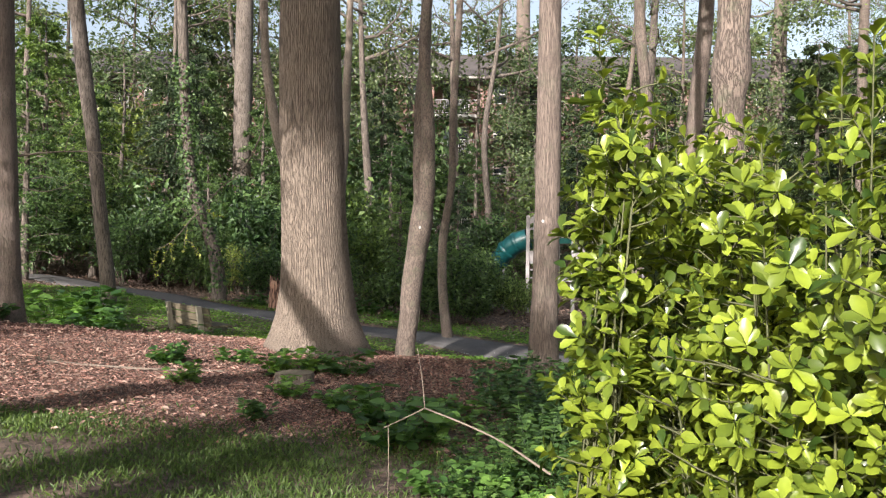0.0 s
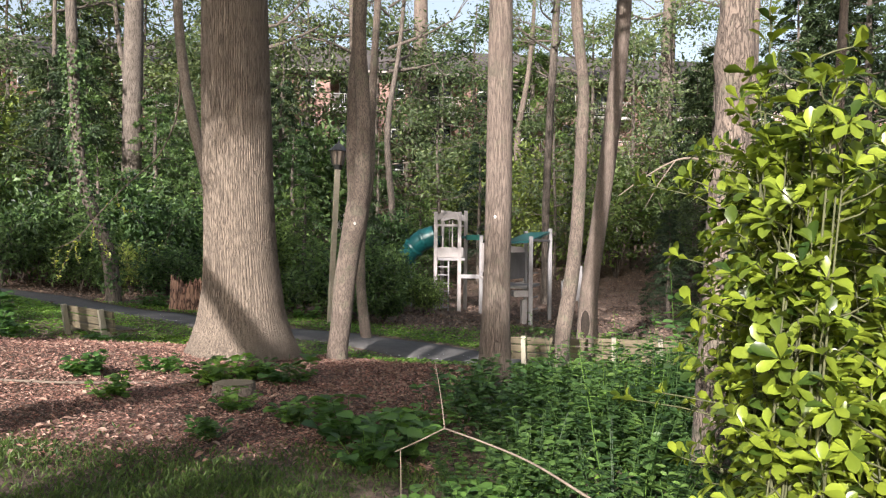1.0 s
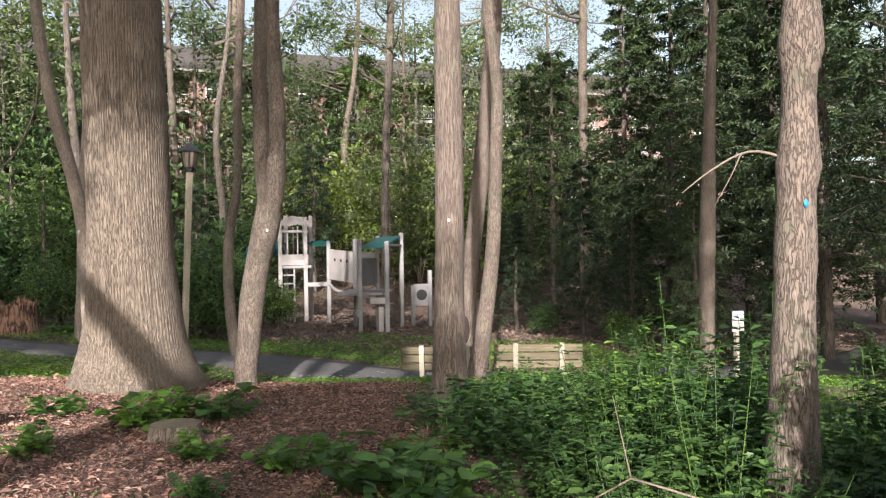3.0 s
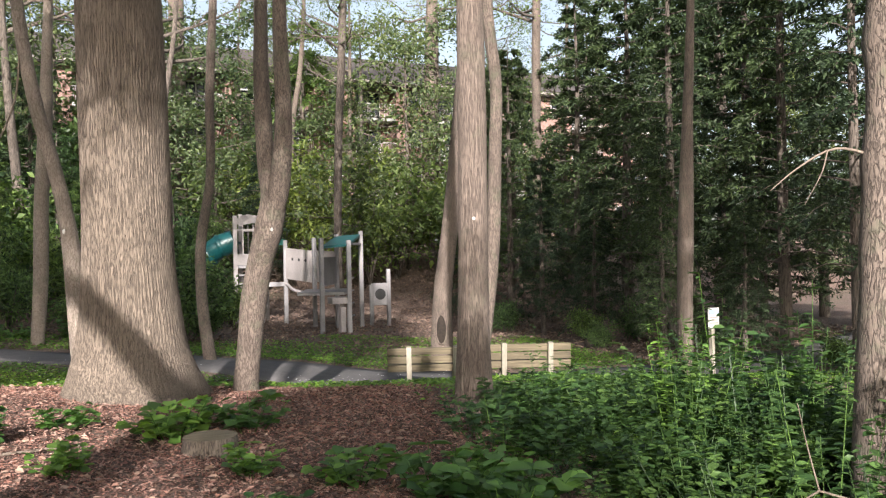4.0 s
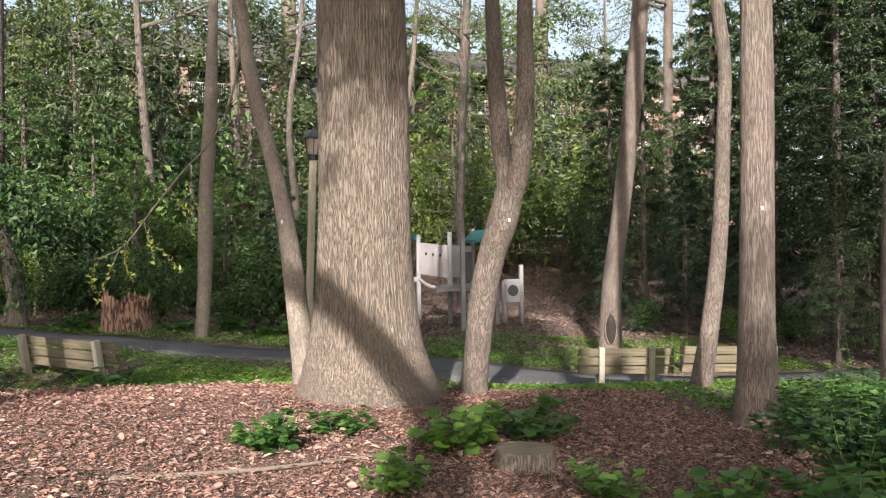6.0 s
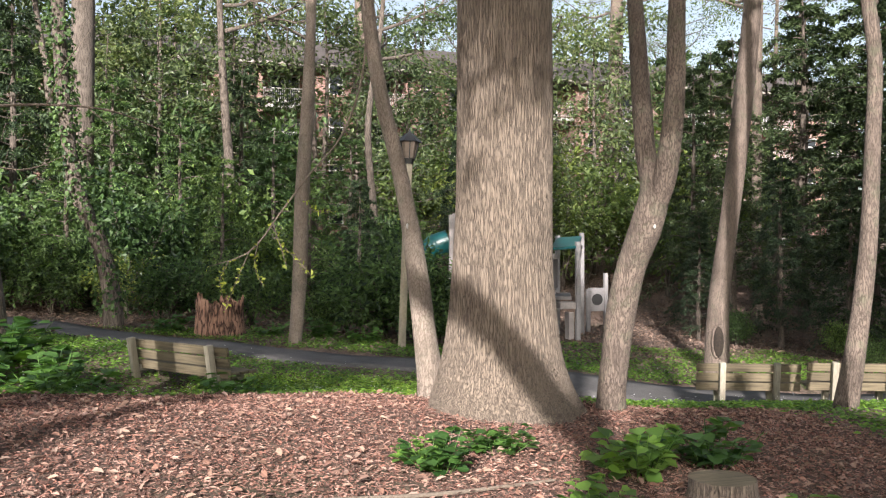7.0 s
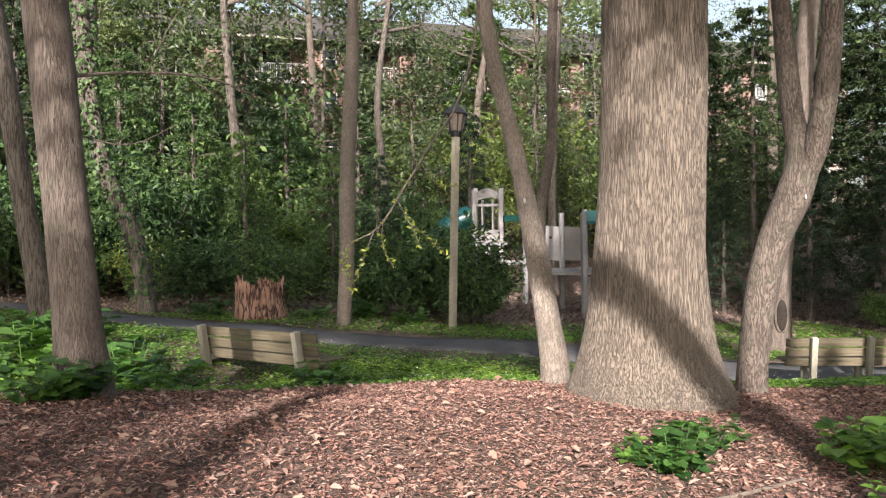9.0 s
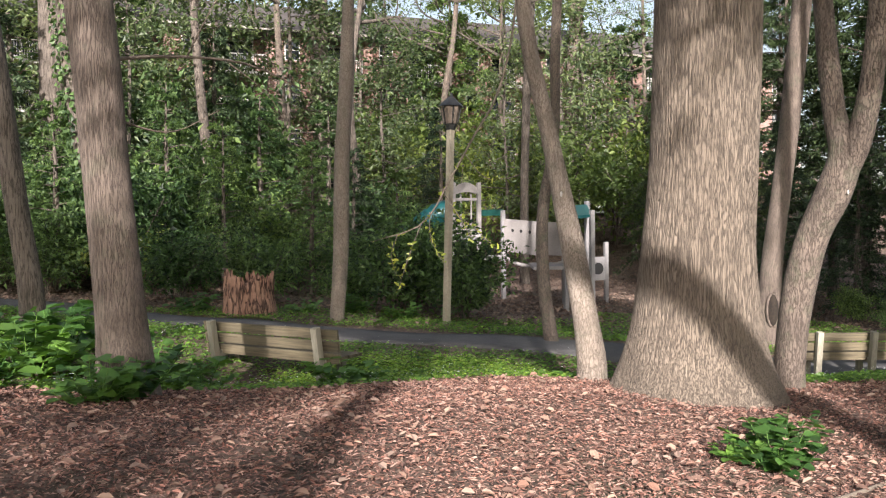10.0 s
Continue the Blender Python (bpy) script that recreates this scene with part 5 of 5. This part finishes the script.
def ivy(t, rows, count, seed):
    """Ivy leaves clinging round a trunk."""
    r = np.random.default_rng(seed)
    c = spline(np.array(rows), 200)
    k = r.integers(0, 200, count)
    a = r.uniform(0, 6.28, count)
    out = np.c_[np.cos(a), np.sin(a), np.zeros(count)]
    at = c[k, :3] - np.array(t.location) + out * (c[k, 3:4] + r.uniform(0.0, 0.16, (count, 1)))
    L = r.uniform(0.07, 0.14, count)
    v, f = blades(at, out * 0.4 + r.normal(size=(count, 3)) * 0.4 + np.array([0, 0, -0.5]), out + r.normal(size=(count, 3)) * 0.3, L, L * 0.9, 0.1, 4)
    part("ivy", raw_mesh("ivy", v, f), SHRUB, t, "dark green ivy climbing the trunk", kind="stuff")


ivy(TREES[11], [(-6.82, 25.96, 0.24, 0.22), (-7.07, 25.96, 1.7, 0.19), (-7.6, 25.96, 3.08, 0.173), (-7.85, 25.96, 4.8, 0.155), (-8.0, 25.96, 7.39, 0.155)], 1600, 3)


def bare_branch(t, runs, label):
    b = t.location
    arr = [tube_arrays([(p[0] - b.x, p[1] - b.y, p[2] - b.z, p[3]) for p in rows], 6, 14, 0.1, k) for k, rows in enumerate(runs)]
    part("branch", raw_mesh("branch", *joined(arr), True), TWIG, t, label)


bare_branch(TREES[5], [[(-7.35, 14.25, 3.05, 0.02), (-6.7, 14.7, 3.2, 0.015), (-6.0, 15.0, 3.22, 0.012), (-5.2, 15.3, 2.95, 0.004)], [(-6.6, 14.75, 3.2, 0.009), (-6.4, 14.6, 3.6, 0.006), (-6.1, 14.7, 4.1, 0.003)], [(-6.2, 14.95, 3.22, 0.008), (-5.9, 14.8, 2.95, 0.005), (-5.6, 14.9, 2.6, 0.003)], [(-7.3, 14.3, 2.6, 0.012), (-6.8, 14.5, 2.5, 0.008), (-6.3, 14.8, 2.75, 0.003)]], "bare pale side branch")
bare_branch(TREES[4], [[(2.2, 6.6, 2.2, 0.012), (1.9, 6.75, 2.28, 0.009), (1.65, 6.85, 2.15, 0.006), (1.45, 6.9, 2.0, 0.003)], [(1.85, 6.77, 2.27, 0.006), (1.7, 6.7, 2.1, 0.004), (1.6, 6.75, 1.9, 0.002)]], "thin bare side twigs")


def dead_branch(runs, label):
    x, y = runs[0][0][:2]
    z = float(ground_z(x, y))
    t = thing("fallen_branch", (x, y, z), label, "branch")
    arr = [tube_arrays([(a - x, b - y, c - z, r) for a, b, c, r in rows], 7, 16, 0.12, k) for k, rows in enumerate(runs)]
    part("stick", raw_mesh("stick", *joined(arr), True), TWIG, t)


dead_branch([[(-0.1, 5.22, 0.62, 0.005), (0.1, 5.19, 0.55, 0.0055), (0.33, 5.13, 0.46, 0.006), (0.65, 5.0, 0.28, 0.008)], [(-0.36, 5.34, 0.47, 0.003), (-0.22, 5.27, 0.55, 0.0045), (-0.1, 5.22, 0.62, 0.005)], [(-0.1, 5.22, 0.62, 0.004), (-0.12, 5.26, 0.8, 0.003), (-0.15, 5.28, 0.98, 0.002)], [(-0.33, 5.33, 0.49, 0.003), (-0.325, 5.32, 0.25, 0.0025), (-0.33, 5.33, -0.02, 0.002)]], "bare forked grey twig lying over the weeds")
dead_branch([[(0.3, 15.75, float(ground_z(0.3, 15.75)) + 0.08, 0.05), (1.1, 16.0, float(ground_z(1.1, 16.0)) + 0.06, 0.075), (2.3, 16.1, float(ground_z(2.3, 16.1)) + 0.06, 0.06), (3.0, 16.0, float(ground_z(3.0, 16.0)) + 0.05, 0.03)]], "long fallen grey log lying by the path")
dead_branch([[(-4.6, 9.9, float(ground_z(-4.6, 9.9)) + 0.02, 0.018), (-3.7, 10.15, float(ground_z(-3.7, 10.15)) + 0.03, 0.016), (-2.7, 10.5, float(ground_z(-2.7, 10.5)) + 0.03, 0.01)]], "thin dead stick lying on the mulch")


PALE_BLUE = speckled("faded_blue_print", [(0.3, (0.30, 0.38, 0.50)), (0.7, (0.38, 0.46, 0.58))], 30, 0.6, 0.001)


def trail_sign(x, y):
    t = thing("trail_sign", (x, y, float(ground_z(x, y))), "small pale notice with faded print on a wooden post", "sign")
    part("post", box(bmesh.new(), (0.09, 0.09, 1.68), (0, 0.05, 0.69), None, 0.006), BENCH_POST, t)
    p = part("panel", box(bmesh.new(), (0.30, 0.02, 0.44), (0, -0.012, 1.40), None, 0.004), WHITE, t)
    part("stripe", box(bmesh.new(), (0.26, 0.006, 0.10), (0, -0.026, 1.53)), PALE_BLUE, p)
    for k in range(3):
        part("text_bar", box(bmesh.new(), (0.22, 0.006, 0.016), (0, -0.026, 1.41 - k * 0.06)), GUTTER, p)


trail_sign(10.25, 16.8)


# ---- playground ----
def play_structure():
    z0 = -0.92
    t = thing("play_structure", (0, 0, z0), "grey and cream playground structure with a teal tube slide", "playground")
    A, B, C, D = Vector((3.19, 31.95)), Vector((4.07, 31.86)), Vector((4.43, 32.64)), Vector((3.55, 32.75))
    a, b, c, d = Vector((4.91, 27.75)), Vector((6.15, 29.99)), Vector((5.81, 27.81)), Vector((7.06, 30.11))
    e, f = Vector((4.86, 31.7)), Vector((5.42, 30.15))

    def post(p, top, mat=PLAY_POST, size=0.13, base=-0.25):
        part("post", box(bmesh.new(), (size, size, top - base), (p.x, p.y, (top + base) / 2), None, 0.015), mat, t)

    def slab(name, p, q, z0_, z1, thick, mat, label="", drop=0.0, hole=False, parent=None):
        """An upright board from p to q between two heights."""
        w = (q - p).length
        bm = bmesh.new()
        box(bm, (w, thick, z1 - z0_), (0, 0, 0), None, 0.012)
        ang = math.atan2(q.y - p.y, q.x - p.x)
        m = Matrix.Translation(((p.x + q.x) / 2, (p.y + q.y) / 2, (z0_ + z1) / 2)) @ Matrix.Rotation(ang, 4, "Z")
        if drop:
            m = m @ Matrix(((1, 0, 0, 0), (0, 1, 0, 0), (drop / w, 0, 1, 0), (0, 0, 0, 1)))
        bmesh.ops.transform(bm, matrix=m, verts=bm.verts)
        return part(name, bm, mat, parent or t, label), m

    for p in (A, B):
        post(p, 3.82, PLAY_CREAM)
    for p in (C, D):
        post(p, 3.9, PLAY_CREAM)
    # tower: arch, window frame, low panel, rails, deck
    n = 14
    for p, q in ((A, B), (D, C)):
        bm = bmesh.new()
        w = (q - p).length
        top, low = [], []
        for i in range(n + 1):
            u = i / n
            xy = p + (q - p) * u
            top.append((xy.x, xy.y, 3.66 + 0.2 * math.sin(u * math.pi)))
            low.append((xy.x, xy.y, 3.48 + 0.1 * math.sin(u * math.pi)))
        nor = Vector((-(q - p).y, (q - p).x)).normalized() * 0.035
        rows = [[bm.verts.new((x + s * nor.x, y + s * nor.y, z)) for x, y, z in line] for s in (-1, 1) for line in (top, low)]
        for i in range(n):
            for r1, r2 in ((0, 1), (2, 0), (1, 3), (3, 2)):
                bm.faces.new((rows[r1][i], rows[r1][i + 1], rows[r2][i + 1], rows[r2][i]))
        bmesh.ops.recalc_face_normals(bm, faces=bm.faces)
        part("arch", bm, PLAY_CREAM, t, "cream arched top panel")
        slab("low_panel", p, q, 2.12, 2.5, 0.06, PLAY_CREAM)
        slab("rail", p, q, 3.28, 3.36, 0.05, PLAY_CREAM)
        for u in (0.3, 0.7):
            post(p + (q - p) * u, 3.5, PLAY_CREAM, 0.045, 2.5)
    part("deck", box(bmesh.new(), (1.0, 0.95, 0.1), (3.81, 32.3, 2.06), pose(0, 0, 0, 0, 0, -5), 0.01), PLAY_POST, t)
    for p, q in ((A, D), (B, C)):
        slab("rail", p, q, 2.85, 2.93, 0.05, PLAY_GREEN)
    for k in range(6):
        slab("rung", A + (B - A) * 0.12, A + (B - A) * 0.55, 0.25 + k * 0.3, 0.30 + k * 0.3, 0.05, PLAY_POST)
    post(A + (B - A) * 0.55, 2.1, PLAY_POST, 0.06)
    # tube slide
    bm_rows = [(3.25, 32.35, 2.95, 0.40), (2.75, 32.5, 2.75, 0.40), (2.3, 32.75, 2.3, 0.36), (1.95, 33.0, 1.7, 0.36), (1.7, 33.15, 1.15, 0.36), (1.35, 33.25, 0.75, 0.36)]
    v, fc = tube_arrays(bm_rows, 24, 40, 0.0, 3)
    sl = part("tube_slide", raw_mesh("tube_slide", v, fc, True), PLAY_TEAL, t, "teal plastic tube slide")
    for k in (6, 12, 18, 24, 30):
        cs = spline(bm_rows, 40)
        ring = [(*cs[k - 1, :3], 0.405), (*cs[k, :3], 0.43), (*cs[k + 1, :3], 0.405)]
        v, fc = tube_arrays(ring, 24, 5, 0.0, 3)
        part("slide_collar", raw_mesh("slide_collar", v, fc, True), PLAY_TEAL, sl)
    post(Vector((1.95, 32.9)), 1.3, PLAY_POST, 0.09)
    post(Vector((2.35, 32.65)), 1.8, PLAY_POST, 0.09)
    # bridge and wall panels
    post(e, 2.95)
    post(f, 3.0)
    post(a, 2.95), post(b, 3.1), post(c, 2.88), post(d, 3.2)
    wall, m = slab("wall_panel", e, f, 1.55, 2.62, 0.05, PLAY_CREAM, "cream panel with round peepholes", -0.12)
    for u in (-0.3, 0.0, 0.3):
        bm = bmesh.new()
        bmesh.ops.create_cone(bm, cap_ends=True, segments=16, radius1=0.055, radius2=0.055, depth=0.064, matrix=m @ Matrix.Translation((u * (e - f).length * 0.75, 0, 0.18)) @ Matrix.Rotation(radians(90), 4, "X"))
        part("peephole", bm, LAMP_BLACK, wall)
    wall, m = slab("wall_panel", f, b, 1.5, 2.55, 0.05, PLAY_CREAM, "cream panel in shade", -0.05)
    slab("wall_panel", a + (b - a) * 0.05, b - (b - a) * 0.05, 1.45, 2.35, 0.04, PLAY_POST)
    part("deck", box(bmesh.new(), (1.5, 2.4, 0.1), (5.6, 29.6, 1.2), pose(0, 0, 0, 0, 0, -24), 0.01), PLAY_POST, t)
    bow = [(e.x, e.y, 1.45, 0.05), (5.0, 30.6, 1.2, 0.06), (f.x, f.y, 1.15, 0.06), (b.x, b.y, 1.3, 0.05)]
    v, fc = tube_arrays(bow, 8, 20, 0.0, 2)
    part("hull_rail", raw_mesh("hull_rail", v, fc, True), PLAY_CREAM, t)
    slab("rail", C, e, 2.78, 2.98, 0.06, PLAY_GREEN)
    slab("bridge_edge", B, e, 1.35, 1.5, 0.06, PLAY_POST)
    # teal roof over the climbing bay
    bm = bmesh.new()
    hi = [(b.x, b.y, 3.0), (d.x, d.y, 3.06)]
    lo = [(c.x, c.y, 2.72), (a.x, a.y, 2.66)]
    top = [bm.verts.new((x, y, z + 0.04)) for x, y, z in hi + lo]
    bot = [bm.verts.new((x, y, z - 0.04)) for x, y, z in hi + lo]
    bm.faces.new(top), bm.faces.new(bot[::-1])
    for i in range(4):
        bm.faces.new((top[i], top[(i + 1) % 4], bot[(i + 1) % 4], bot[i]))
    bmesh.ops.recalc_face_normals(bm, faces=bm.faces)
    part("canopy_panel", bm, PLAY_TEAL, t, "sloping teal plastic canopy panel")
    slab("rail", c, d, 2.72, 2.8, 0.06, PLAY_POST)
    # step box, far panel with a hole, far posts
    part("step", box(bmesh.new(), (0.6, 0.5, 0.2), (5.55, 28.05, 1.0), None, 0.02), PLAY_CREAM, t)
    part("step_support", box(bmesh.new(), (0.16, 0.3, 0.8), (5.62, 27.98, 0.4), None, 0.01), PLAY_CREAM, t)
    g, h = Vector((8.54, 31.31)), Vector((7.9, 31.35))
    post(g, 1.85), post(h, 1.3)
    far, m = slab("round_window_panel", h, g, 0.55, 1.35, 0.05, PLAY_POST)
    bm = bmesh.new()
    bmesh.ops.create_cone(bm, cap_ends=True, segments=20, radius1=0.2, radius2=0.2, depth=0.07, matrix=m @ Matrix.Rotation(radians(90), 4, "X"))
    part("window_hole", bm, LAMP_BLACK, far)
    for k in range(4):
        slab("rung", c + (d - c) * 0.02, c + (d - c) * 0.35, 0.45 + k * 0.4, 0.5 + k * 0.4, 0.04, PLAY_POST)


play_structure()
